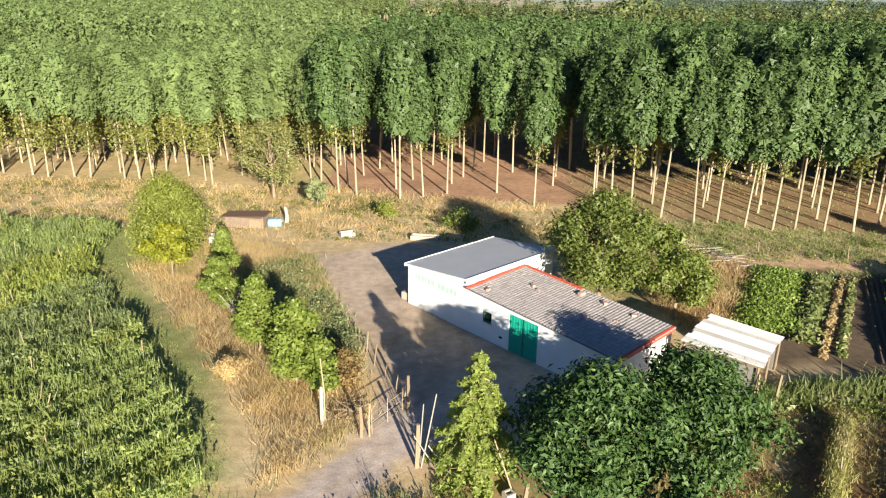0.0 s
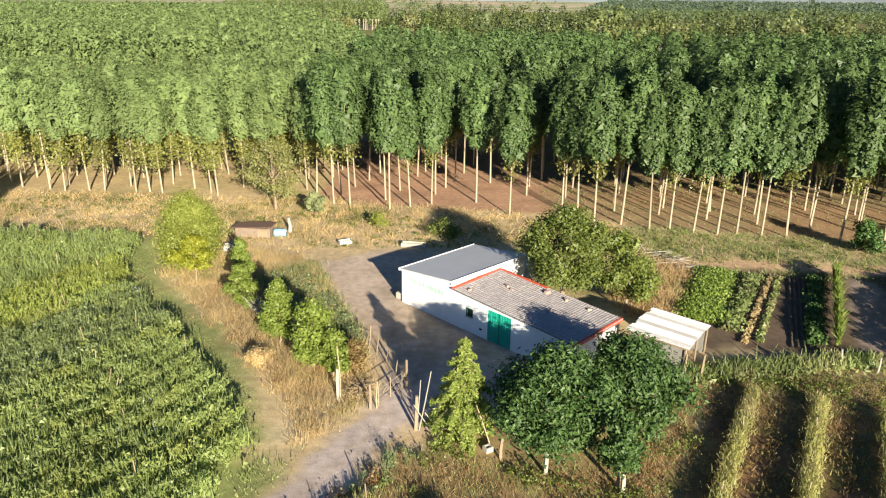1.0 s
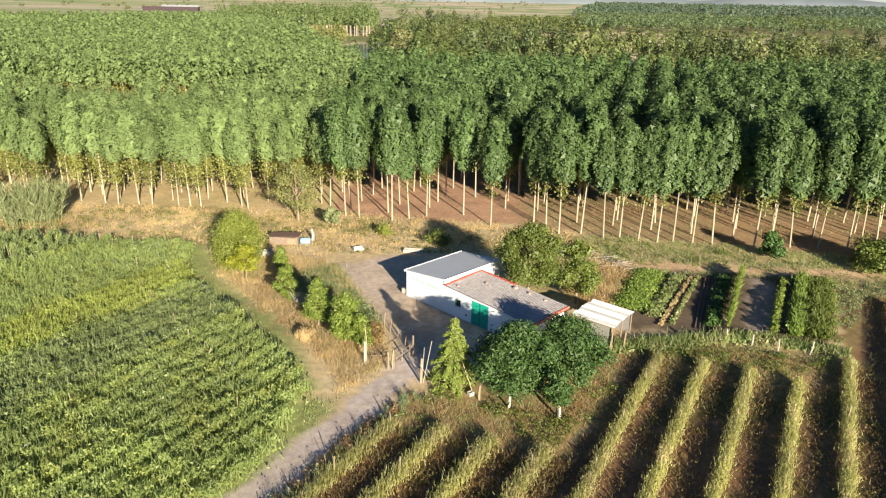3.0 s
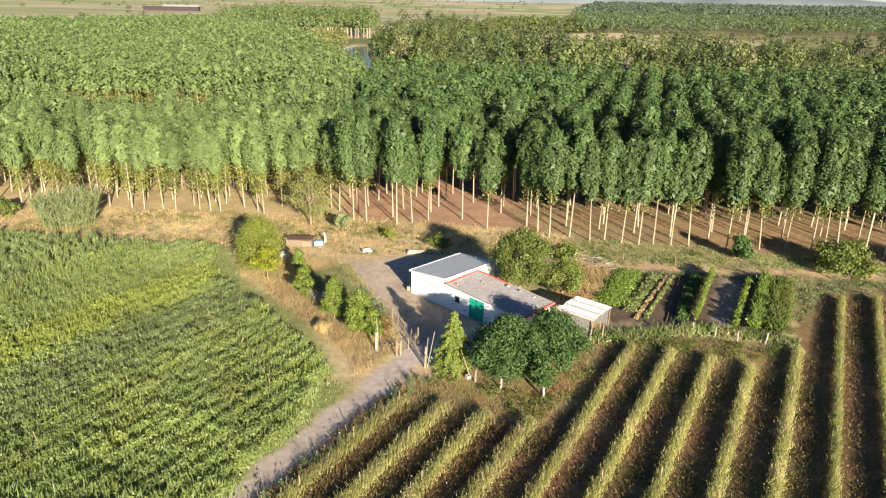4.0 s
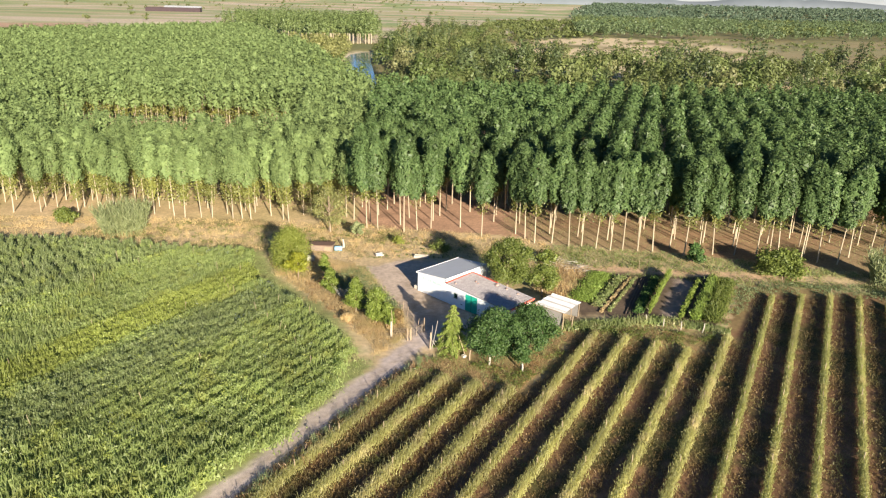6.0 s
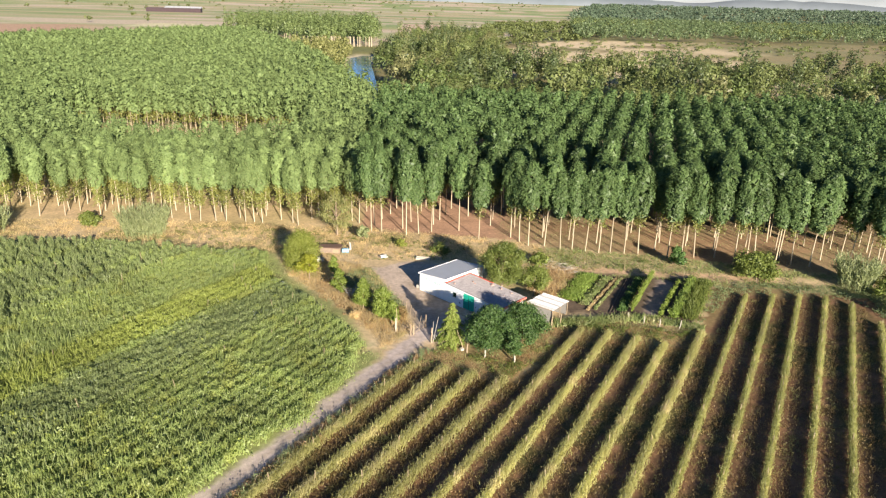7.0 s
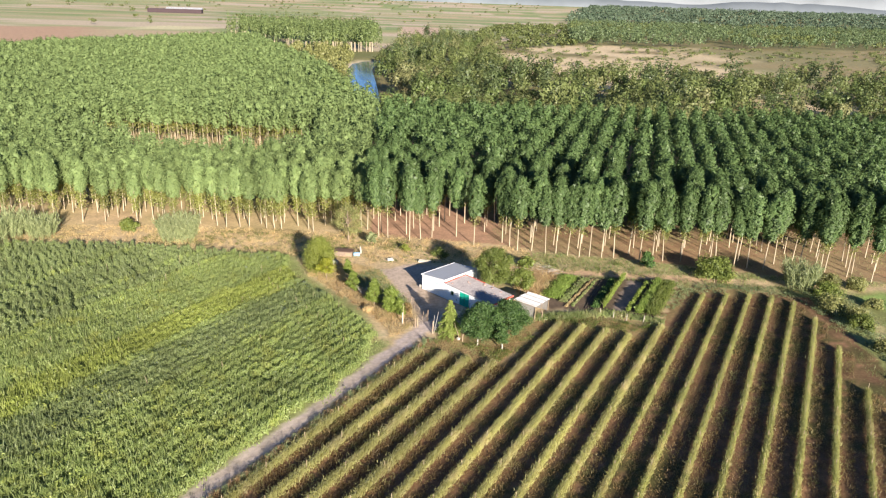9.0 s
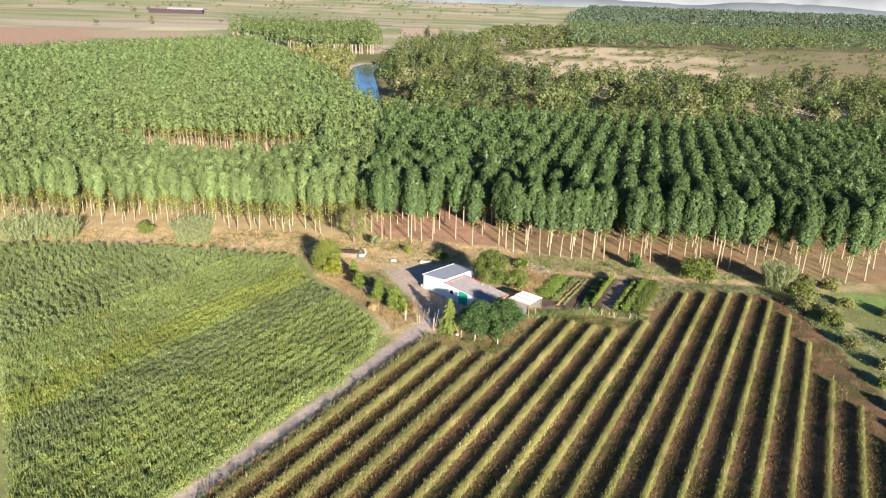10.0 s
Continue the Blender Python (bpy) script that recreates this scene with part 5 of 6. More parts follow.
bough_tree("dry_shrub", -11.4, 34.0, 1.2, 1.15, 0.05, 0.02, 4200, 0.045, M_DRY, "rounded pale straw-coloured dry shrub", 43, lobes=9, stems=3, long=2.6)
bough_tree("dry_shrub", -4.9, 33.2, 2.3, 1.3, 0.2, 0.05, 2600, 0.09, M_VINE_LOW, "rust-brown withered shrub beside the yard fence", 44, lobes=10, stems=3)
bough_tree("dry_shrub", -15.4, 46.2, 1.6, 1.3, 0.1, 0.03, 1300, 0.12, M_DRY, "pale dry shrub in the hedge strip", 45, lobes=9, stems=3, long=2.6)
# bare twiggy shrub in the hedge row
g_t = np.random.default_rng(71)
bm = bmesh.new()
for _ in range(26):
    a, ln = g_t.uniform(0, math.tau), g_t.uniform(1.2, 2.4)
    p1 = (math.cos(a) * ln * 0.25, math.sin(a) * ln * 0.25, ln * 0.5)
    p2 = (math.cos(a) * ln * 0.55 + g_t.normal() * 0.15, math.sin(a) * ln * 0.55 + g_t.normal() * 0.15, ln * 0.95)
    add_tube(bm, [(0, 0, 0), p1, p2], [0.03, 0.018, 0.006], 4)
    add_tube(bm, [p1, (p1[0] + g_t.normal() * 0.35, p1[1] + g_t.normal() * 0.35, p1[2] + 0.6)], [0.012, 0.004], 4)
ob = part("bare_shrub", bm, M_CONCRETE)
ob.matrix_basis = pose(-12.6, 41.0, -0.03)
tagged(ob, "leafless grey twiggy shrub between young trees", "shrub")

# ---- vineyard ----
def post_mesh(height, r, mat, seed, lean=0.04):
    g = np.random.default_rng(seed)
    bm = bmesh.new()
    add_tube(bm, [(0, 0, -0.3), (g.normal() * lean * 0.5, g.normal() * lean * 0.5, height * 0.5), (g.normal() * lean, g.normal() * lean, height)], [r, r * 0.95, r * 0.8], 6)
    me = bpy.data.meshes.new("post")
    bm.to_mesh(me)
    bm.free()
    me.materials.append(mat)
    return me


VINE_POSTS = [post_mesh(1.2 + 0.1 * i, 0.04, M_STAKE, 80 + i) for i in range(4)]


def vine_row(k, y_lo, y_hi, seed):
    """One trained row: a ragged band of leaves with upright shoots, litter below, end and line posts, a wire."""
    g = np.random.default_rng(seed)
    x_at = lambda y: 10.5 + 4.28 * k + math.tan(ROW_AZ) * (y - 0.5)
    L = (y_hi - y_lo) / math.cos(ROW_AZ)
    e = empty("vine_row", pose(x_at(y_lo), y_lo, 0, 0, 0, -31.5))     # local y runs along the row
    tagged(e, "trained row of yellowing vines with upright shoots" if k < 3 else "trained row of olive green vines with upright shoots", "vines", "vineyard rows")
    wild = 2.4 if k < -2 else 1.0
    n = int(L * 100)
    t = g.uniform(0, L, n)
    gaps = value_noise(t, t * 0 + k * 7.0, 0.45, 44)
    low = {-6: 0.8, -5: 0.95, -4: 1.1, -3: 1.1}.get(k, 1.0)
    taper = low * (0.35 + 0.65 * smooth(t, 0.0, 5.0))
    h = (0.60 + 0.28 * value_noise(t, t * 0 + k, 0.8, 45) - 0.25 * (gaps < 0.16)) * taper
    p = np.stack([g.normal(size=n) * (0.34 if k < -2 else 0.25 if k < 3 else 0.19) + 0.14 * (value_noise(t, t * 0 + k, 0.25, 46) - 0.5), t, 0.12 + h * g.uniform(0, 1, n) ** 0.75], 1)
    v, f = leaf_quads(p, g.uniform(0.05, 0.09, n), np.stack([p[:, 0] * 1.6, 0 * t, 0.3 + 0 * t], 1), g, long=1.6, three=True)
    n2 = int(L * 260)
    t2 = g.uniform(0, L, n2)
    q = np.stack([g.normal(size=n2) * (0.34 if k < -2 else 0.24 if k < 3 else 0.17), t2, (0.10 + g.uniform(0, 0.5, n2)) * low * (0.35 + 0.65 * smooth(t2, 0.0, 5.0))], 1)
    v2, f2 = blades(q, g.uniform(0.2, 0.52, n2), 0.05, g, 0.30)
    vv, ff = join([(v, f), (v2, f2)])
    put("foliage", mesh_np("foliage", vv, ff, M_VINE if k < 3 else M_VINE_GREEN), e)
    n3 = int(L * 50 * wild)
    t3 = g.uniform(0, L, n3)
    q = np.stack([g.uniform(-2.1, 2.1, n3), t3, 0.04 + g.uniform(0, 0.2, n3)], 1)
    n4 = int(L * 85 * wild)
    t4 = g.uniform(0, L, n4)
    q4 = np.stack([g.uniform(-2.1, 2.1, n4), t4, 0 * t4], 1)
    q4 = q4[value_noise(q4[:, 0] + 40, t4 + 31 * k, 0.8, 47) > 0.38]
    n4 = len(q4)
    v, f = join([leaf_quads(q, g.uniform(0.05, 0.12, n3), None, g, up=0.8, three=True), blades(q4, g.uniform(0.12, 0.30 + 0.08 * wild, n4), 0.055, g, 0.5)])
    put("litter", mesh_np("litter", v, f, M_VINE_LOW), e, None, "brown leaf litter and low weeds")
    t = 0.1
    while t <= L:
        put("post", VINE_POSTS[g.integers(0, 4)], e, pose(g.normal() * 0.03, t, 0, 0, 0, g.uniform(0, 360)))
        t += 6.5
    bm = bmesh.new()
    add_tube(bm, [(0, 0.1, 0.95), (0, L / 2, 0.92), (0, L, 0.95)], [0.006, 0.006, 0.006], 4)
    part("wire", bm, M_WIRE, e)


VINE_HEADS = {-6: (-3.8, 20.3), -5: (-0.6, 19.2), -4: (3.4, 17.8), -3: (7.4, 16.5), -2: (18.2, 30.0), -1: (22.6, 28.8), 0: (26.5, 27.2), 1: (30.3, 25.5), 2: (36.8, 29.0), 3: (48.6, 42.0), 4: (53.2, 42.1), 5: (57.7, 42.2), 6: (61.5, 41.3), 7: (64.5, 39.0), 8: (64.3, 32.0), 9: (62.3, 21.5), 10: (59.6, 9.0), 11: (59.5, 2.0), 12: (58, -7)}
for k, (hx, hy) in VINE_HEADS.items():
    # the row runs from its head to the far end of the plot or to the verge of the road
    lo = -30.0
    while near_line(np.array([10.5 + 4.28 * k + math.tan(ROW_AZ) * (lo - 0.5)]), np.array([lo]), ROAD)[0] < 3.6 or inside(np.array([10.5 + 4.28 * k + math.tan(ROW_AZ) * (lo - 0.5)]), np.array([lo]), VINES)[0] < 0:
        lo += 0.5
        if lo > hy - 2:
            break
    if lo < hy - 3:
        vine_row(k, lo, hy, 200 + k)

# ---- crop field ----
def crop_field():
    g = np.random.default_rng(90)
    v = np.array([ROW_U[1], -ROW_U[0]])
    tall, lime, dark, flow = [], [], [], []
    spacing = 1.55
    for i in range(-75, 30):
        t = np.arange(-140, 110, 0.42)
        base = np.array([-20.0, 20.0]) + np.outer(t, ROW_U) + v * (i * spacing)
        base = base + np.outer(g.normal(size=len(base)) * 0.25, ROW_U) + np.outer(g.normal(size=len(base)) * 0.13, v)
        edge = inside(base[:, 0], base[:, 1], CROP) - 1.1 * smooth(base[:, 0], -30, -26) * smooth(base[:, 1], 24, 28)
        edge = edge + 1.2 * smooth(-base[:, 1], -23, -18)
        base = base[(edge > 0.1 + 0.9 * value_noise(base[:, 0], base[:, 1], 0.3, 96)) & in_wedge(base[:, 0], base[:, 1], 6.0) & (base[:, 1] > -26)]
        base = base[g.uniform(size=len(base)) > 0.06]
        if not len(base):
            continue
        s_row = i * spacing
        tone = (-0.6 if s_row <= -38 else 0.5 if s_row <= -24.5 else 1.5 if s_row < -18.2 else -0.6 if s_row < -9 else 0.5) + g.normal() * 0.22
        near = (base[:, 0] > -44) & (base[:, 1] > 8)
        for sel, m, size in ((near, 80, 0.115), (~near, 42, 0.165)):
            b = base[sel]
            tall_row = s_row <= -38
            if tall_row:
                b, m = b[::3], 100
            if not len(b):
                continue
            hgt = 0.75 + 0.45 * value_noise(b[:, 0], b[:, 1], 0.09, 91) + 0.45 * value_noise(b[:, 0], b[:, 1], 0.8, 92) + 0.14 * g.normal(size=len(b)).clip(-1.5, 2.5) + (0.45 if tall_row else 0.0)
            p = np.repeat(b, m, 0)
            hh = np.repeat(hgt, m)
            z = hh * g.uniform(0.05, 1.0, len(p)) ** 0.5
            w = (0.40 if tall_row else 0.56) * np.sqrt(np.clip(1.15 - z / hh, 0.1, 1))
            q = np.c_[p[:, 0] + g.normal(size=len(p)) * w, p[:, 1] + g.normal(size=len(p)) * w, z]
            out = join([leaf_quads(q, g.uniform(0.6, 1.4, len(q)) * size, None, g, long=1.7, up=0.35, three=True), blades(q[::2] * [1, 1, 0.8], g.uniform(3.0, 7.0, len(q[::2])) * size, size * 0.5, g, 0.28)])
            if not tall_row:
                bright = np.arange(len(b))[g.uniform(size=len(b)) < 0.10]
                q = np.repeat(b[bright], 26, 0)
                hq = np.repeat(hgt[bright], 26)
                q = np.c_[q + g.normal(size=q.shape) * 0.26, hq * g.uniform(0.55, 1.12, len(q))]
                lime.append(leaf_quads(q, size * 1.1, None, g, long=1.7, up=0.35, three=True))
            (lime if tone > 1.0 and s_row < -16 else dark if tone < -0.35 else tall).append(out)
            if sel is near:
                fl = b[(value_noise(b[:, 0], b[:, 1], 0.35, 95) > 0.6) & (g.uniform(size=len(b)) < 0.5)]
                if len(fl):
                    q = np.repeat(fl, 9, 0)
                    q = np.c_[q + g.normal(size=q.shape) * 0.22, 0.75 + 0.35 * g.uniform(size=len(q))]
                    flow.append(leaf_quads(q, 0.09, None, g, long=1.0, up=1.0, three=True))
    e = empty("crop_field", pose(0, 0, 0))
    tagged(e, "leafy green crop in long planted rows", "crop", kind="stuff")
    for name, ch, mat in (("leaves", tall, M_CROP), ("lime_leaves", lime, M_CROP_LIME), ("dark_leaves", dark, M_CROP_DARK), ("flowers", flow, M_FLOWER)):
        if ch:
            vv, ff = join(ch)
            tagged(put(name, mesh_np(name, vv, ff, mat), e), kind="stuff")


crop_field()
STAKES = [post_mesh(1.75 + 0.12 * i, 0.03, M_STAKE, 120 + i, 0.12) for i in range(5)]
g_s = np.random.default_rng(97)
spots = [(-23.1, 35.5), (-27.3, 41.8), (-21.0, 32.7), (-18.6, 29.1), (-14.2, 21.0), (-35.1, 58.0), (-29.4, 44.7), (-19.1, 29.7), (-16.5, 25.5), (-31.5, 49.5), (-39.5, 59.5), (-44, 58)]
for i in range(13):
    for j in range(9):
        p = np.array([-20.0, 20.0]) + ROW_U * (j * 8.0 - 26) + np.array([ROW_U[1], -ROW_U[0]]) * (-6.2 * i - 5) + g_s.normal(size=2) * 0.8
        if inside(p[:1], p[1:], CROP)[0] > 2 and g_s.uniform() < 0.4:
            spots.append(tuple(p))
for p in spots:
    ob = put("stake", STAKES[g_s.integers(0, 5)], None, pose(p[0], p[1], 0, g_s.normal() * 4, g_s.normal() * 4, g_s.uniform(0, 360)))
    tagged(ob, "pale wooden stake among the crop rows", "stake", "stakes in the crop")

# ---- kitchen garden ----
def garden_row(name, a, b, width, height, n, mat, label, seed, size=0.2, upright=False):
    g = np.random.default_rng(seed)
    a, b = np.array(a, float), np.array(b, float)
    L = np.linalg.norm(b - a)
    u = (b - a) / L
    w = np.array([u[1], -u[0]])
    t = g.uniform(0, L, n)
    lump = value_noise(t, t * 0 + seed, 1.1, seed)
    s = g.normal(size=n) * width * 0.36
    z = (0.5 + 0.7 * lump) * height * g.uniform(0.05, 1, n) ** 0.7
    p = np.c_[np.outer(t, u) + np.outer(s, w), z]
    v, f = leaf_quads(p, g.uniform(0.6, 1.4, n) * size, np.c_[np.outer(s, w) * 1.5 / width, 0.5 + 0 * t], g, three=True)
    if upright:
        q = p[: n // 2] * [1, 1, 0.8]
        v, f = join([(v, f), blades(q, g.uniform(0.4, 0.8, len(q)), 0.09, g, 0.4)])
    ob = put(name, mesh_np(name, v, f, mat), None, pose(a[0], a[1], 0))
    tagged(ob, label, "plants", "garden rows", "stuff")


garden_row("vegetable_bed", (20.6, 40.6), (26.2, 50.9), 2.3, 0.7, 9000, M_GARDEN, "lush bright green vegetable bed", 301, 0.13)
garden_row("vegetable_bed", (22.1, 38.7), (29.2, 50.0), 0.9, 0.6, 1500, M_GREENGRASS, "low sparse green garden row", 302)
garden_row("vegetable_bed", (22.4, 36.8), (30.5, 49.7), 0.35, 0.28, 900, M_DRY, "narrow strip of dry yellow grass", 303, 0.16)
garden_row("vegetable_bed", (23.6, 37.0), (31.2, 49.5), 0.4, 0.4, 800, M_GREENGRASS, "narrow row of small green plants", 304, 0.16)
garden_row("vegetable_bed", (27.2, 36.4), (34.3, 49.2), 0.9, 0.75, 3600, M_FIG, "dark green staked vegetable row", 305, 0.17)
garden_row("vegetable_bed", (28.9, 36.2), (36.7, 50.4), 0.22, 1.6, 3600, M_HEDGE, "tall narrow trellised bean row", 306, 0.12, True)
garden_row("vegetable_bed", (32.4, 34.3), (40.4, 48.0), 0.45, 1.1, 2600, M_HEDGE, "bushy green vegetable row", 307, 0.15)
garden_row("vegetable_bed", (34.2, 33.8), (42.6, 48.0), 0.9, 1.2, 4200, M_GARDEN, "tall green vegetable row by the vineyard", 308, 0.16, True)
garden_row("vegetable_bed", (36.2, 33.2), (44.4, 47.4), 1.7, 1.5, 6500, M_WALNUT, "tall leafy olive green row at the garden's edge", 311, 0.15, True)
garden_row("weed_strip", (13.5, 31.5), (29.5, 34.2), 1.6, 0.4, 2600, M_GREENGRASS, "green weeds between garden and vineyard", 309, 0.2, True)
garden_row("weed_strip", (29.5, 34.0), (37.5, 30.5), 1.2, 0.4, 1500, M_GREENGRASS, "green weeds along the garden fence", 310, 0.2, True)
for i in range(5):
    a = np.array([25.6, 36.2]) + np.array([0.42, -0.06]) * i
    b = np.array([32.2, 49.8]) + np.array([0.42, 0.0]) * i
    L = float(np.linalg.norm(b - a))
    seg = 24
    vs, fs = [], []
    for s in range(seg + 1):
        w = 0.13 + 0.03 * math.sin(s * 1.7 + i)
        for dx, dz in ((-w, -0.02), (-w * 0.4, 0.11), (w * 0.4, 0.12), (w, -0.02)):
            vs.append((dx, L * s / seg, dz + 0.015 * math.sin(s * 2.3 + dx * 9)))
    for s in range(seg):
        for c in range(3):
            fs.append((s * 4 + c, s * 4 + c + 1, s * 4 + c + 5, s * 4 + c + 4))
    ob = put("soil_ridge", mesh_np("soil_ridge", vs, fs, material("tilled_soil", (0.12, 0.085, 0.06), 0.95, vary=0.3, scale=2, second=(0.07, 0.055, 0.04), bump=0.6, bump_scale=12) if i == 0 else bpy.data.materials["tilled_soil"], True), None, pose(a[0], a[1], 0.03, 0, 0, -math.degrees(math.atan2(b[0] - a[0], b[1] - a[1]))))
    tagged(ob, "bare dark tilled soil ridge", "soil", "tilled ridges")

# ---- fences, gate, posts ----
FENCE_POSTS = [post_mesh(1.15 + 0.1 * i, 0.07, M_CONCRETE, 130 + i, 0.06) for i in range(3)]


def net_fence(name, line, post_every, height, label, posts, mesh_gap=0.25):
    """Posts with strands of wire between them."""
    e = empty(name, pose(line[0][0], line[0][1], 0))
    tagged(e, label, "fence")
    g = np.random.default_rng(len(line) + 400)
    o = np.array(line[0])
    bm = bmesh.new()
    for a, b in zip(line, line[1:]):
        a, b = np.array(a, float), np.array(b, float)
        L = np.linalg.norm(b - a)
        k = max(1, round(L / post_every))
        for i in range(k):
            p = a + (b - a) * i / k - o
            put("post", posts[g.integers(0, len(posts))], e, pose(p[0], p[1], 0, g.normal() * 3, g.normal() * 3, g.uniform(0, 360)))
        z = 0.15
        while z < height:
            add_tube(bm, [(*(a - o), z), (*(b - o), z)], [0.0025, 0.0025], 3, False)
            z += mesh_gap
    part("wire", bm, M_WIRE, e)


net_fence("garden_fence", [(27.6, 33.6), (31.5, 31.6), (36.5, 29.9)], 2.9, 1.0, "low wire fence on pale posts by the garden", FENCE_POSTS)
ROAD_STAKES = [post_mesh(0.7 + 0.1 * i, 0.022, M_WOOD, 140 + i, 0.12) for i in range(4)]
net_fence("roadside_fence", [(-0.6, 24.2), (-3.2, 21.8), (-7.4, 15.4), (-12.8, 6.0), (-19.9, -4.8), (-27.1, -15.6), (-43.6, -38)], 3.1, 0.6, "thin stakes with wire along the road", ROAD_STAKES, 0.4)
YARD_STAKES = [post_mesh(1.0 + 0.2 * i, 0.04, M_WOOD, 150 + i, 0.12) for i in range(3)]
net_fence("yard_fence", [(-1.5, 31.2), (-3.6, 35.5), (-5.4, 40.0)], 1.4, 0.9, "leaning old stakes with wire beside the yard", YARD_STAKES, 0.3)
net_fence("field_fence", [(20.0, 57.2), (33, 53.6), (47, 50.0), (60, 46.5)], 5.5, 1.1, "wire fence on wooden posts by the track", YARD_STAKES, 0.35)


def single_post(name, x, y, h, r, mat, label, seed, tilt=(0, 0)):
    ob = put(name, post_mesh(h, r, mat, seed, 0.05), None, pose(x, y, 0, tilt[0], tilt[1], 0))
    tagged(ob, label, "post")


single_post("gate_post", -0.9, 26.3, 2.2, 0.11, M_WOOD, "stout weathered wooden gate post", 161)
single_post("gate_post", -1.5, 31.1, 1.9, 0.09, M_WOOD, "weathered wooden gate post by the yard", 162)
single_post("fence_post", -5.6, 29.6, 2.0, 0.10, M_CONCRETE, "thick pale fence post beside the woodpile", 163)
single_post("fence_post", -5.45, 29.5, 3.6, 0.035, M_STAKE, "tall thin pale pole tied to a post", 164)
single_post("fence_post", -3.6, 28.5, 1.7, 0.09, M_WOOD, "thick reddish wooden fence post", 165)
single_post("fence_post", -3.2, 28.6, 1.8, 0.05, M_STAKE, "pale thin fence stake", 166)
single_post("leaning_pole", -0.7, 26.3, 3.9, 0.035, M_CONCRETE, "thin pale pole leaning at the gate", 167, (4, 9))
single_post("leaning_pole", -0.8, 26.6, 2.9, 0.03, M_CONCRETE, "thin pale pole leaning at the gate", 168, (-5, 4))
single_post("leaning_pole", 0.1, 26.0, 2.2, 0.03, M_CONCRETE, "slanting pale prop at the gate", 169, (5, -32))
single_post("leaning_pole", 0.5, 26.0, 1.6, 0.03, M_CONCRETE, "slanting pale prop at the gate", 170, (5, -32))
single_post("leaning_pole", 3.2, 24.6, 3.0, 0.035, M_STAKE, "thin pale pole leaning by the conifer", 171, (6, -18))
single_post("fence_post", 3.6, 23.6, 1.3, 0.10, M_WOOD, "short thick wooden post under the fruit tree", 172)
single_post("fence_post", 5.75, 22.3, 1.3, 0.12, M_CONCRETE, "short thick pale post under the fruit tree", 173)
single_post("fence_post", 9.3, 20.7, 1.2, 0.11, M_CONCRETE, "short thick pale post in the weeds", 174)
single_post("fence_post", 17.3, 31.6, 1.9, 0.09, M_STAKE, "pale wooden post at the shed corner", 175)
# open wire gate lying back by the road
e = empty("wire_gate", pose(-3.1, 28.7, 0, 0, 0, 58))
tagged(e, "old gate of thin poles and wire standing open", "gate")
for z in (0.25, 0.7, 1.15):
    bm = bmesh.new()
    add_tube(bm, [(0, 0, z), (2.6, 0, z - 0.05)], [0.025, 0.02], 5)
    part("rail", bm, M_STAKE, e)
for x in (0.05, 1.3, 2.55):
    bm = bmesh.new()
    add_tube(bm, [(x, 0.03, 0.03), (x, 0.03, 1.35)], [0.025, 0.02], 5)
    part("stile", bm, M_STAKE, e)

# ---- loose things ----
def stick_pile(name, x, y, n, length, spread, label, seed, mat=M_WOOD):
    g = np.random.default_rng(seed)
    e = empty(name, pose(x, y, 0))
    tagged(e, label, "woodpile")
    for _ in range(n):
        a, t = g.uniform(0, math.tau), g.uniform(-0.12, 0.25)
        ln = length * g.uniform(0.5, 1.1)
        c = np.array([g.normal() * spread, g.normal() * spread, 0.08 + abs(g.normal()) * 0.2])
        d = np.array([math.cos(a), math.sin(a), t]) * ln / 2
        bm = bmesh.new()
        add_tube(bm, [tuple(c - d), tuple(c + [0, 0, 0.03]), tuple(c + d)], [0.035, 0.03, 0.02], 5)
        part("branch", bm, mat, e)


stick_pile("woodpile", -4.7, 30.6, 26, 1.9, 0.45, "heap of dry branches by the fence", 180)
stick_pile("woodpile", 20.0, 55.0, 34, 3.4, 1.5, "long grey branches piled beside the garden", 181, M_CONCRETE)
stick_pile("woodpile", 23.0, 53.6, 22, 2.6, 1.0, "grey branches and prunings by the garden", 182, M_CONCRETE)

# low hutch covered with old sheets, and the barrel beside it
e = empty("animal_hutch", pose(-17.4, 61.4, 0, 0, 0, -8))
tagged(e, "low pale hutch covered with a rusty sheet", "hutch")
bm = bmesh.new()
add_box(bm, -1.9, 1.7, -0.75, 0.75, -0.05, 0.95, 0.03)
part("body", bm, M_HUTCH, e)
bm = bmesh.new()
add_box(bm, -2.2, 1.9, -1.0, 1.0, lambda x, y: 1.22 + 0.05 * x - 0.13 * abs(y), lambda x, y: 1.27 + 0.05 * x - 0.13 * abs(y))
part("cover", bm, M_RUSTMETAL, e, "rusty sheet cover")
for x in (-1.85, 1.65):
    for y in (-0.8, 0.8):
        bm = bmesh.new()
        add_tube(bm, [(x, y, -0.05), (x, y, 1.1 + 0.05 * x)], [0.04, 0.04], 6)
        part("upright", bm, M_WOOD, e)
bm = bmesh.new()
add_box(bm, 0.4, 1.5, -0.79, -0.752, 0.15, 0.8)
part("hatch", bm, M_WOOD, e)

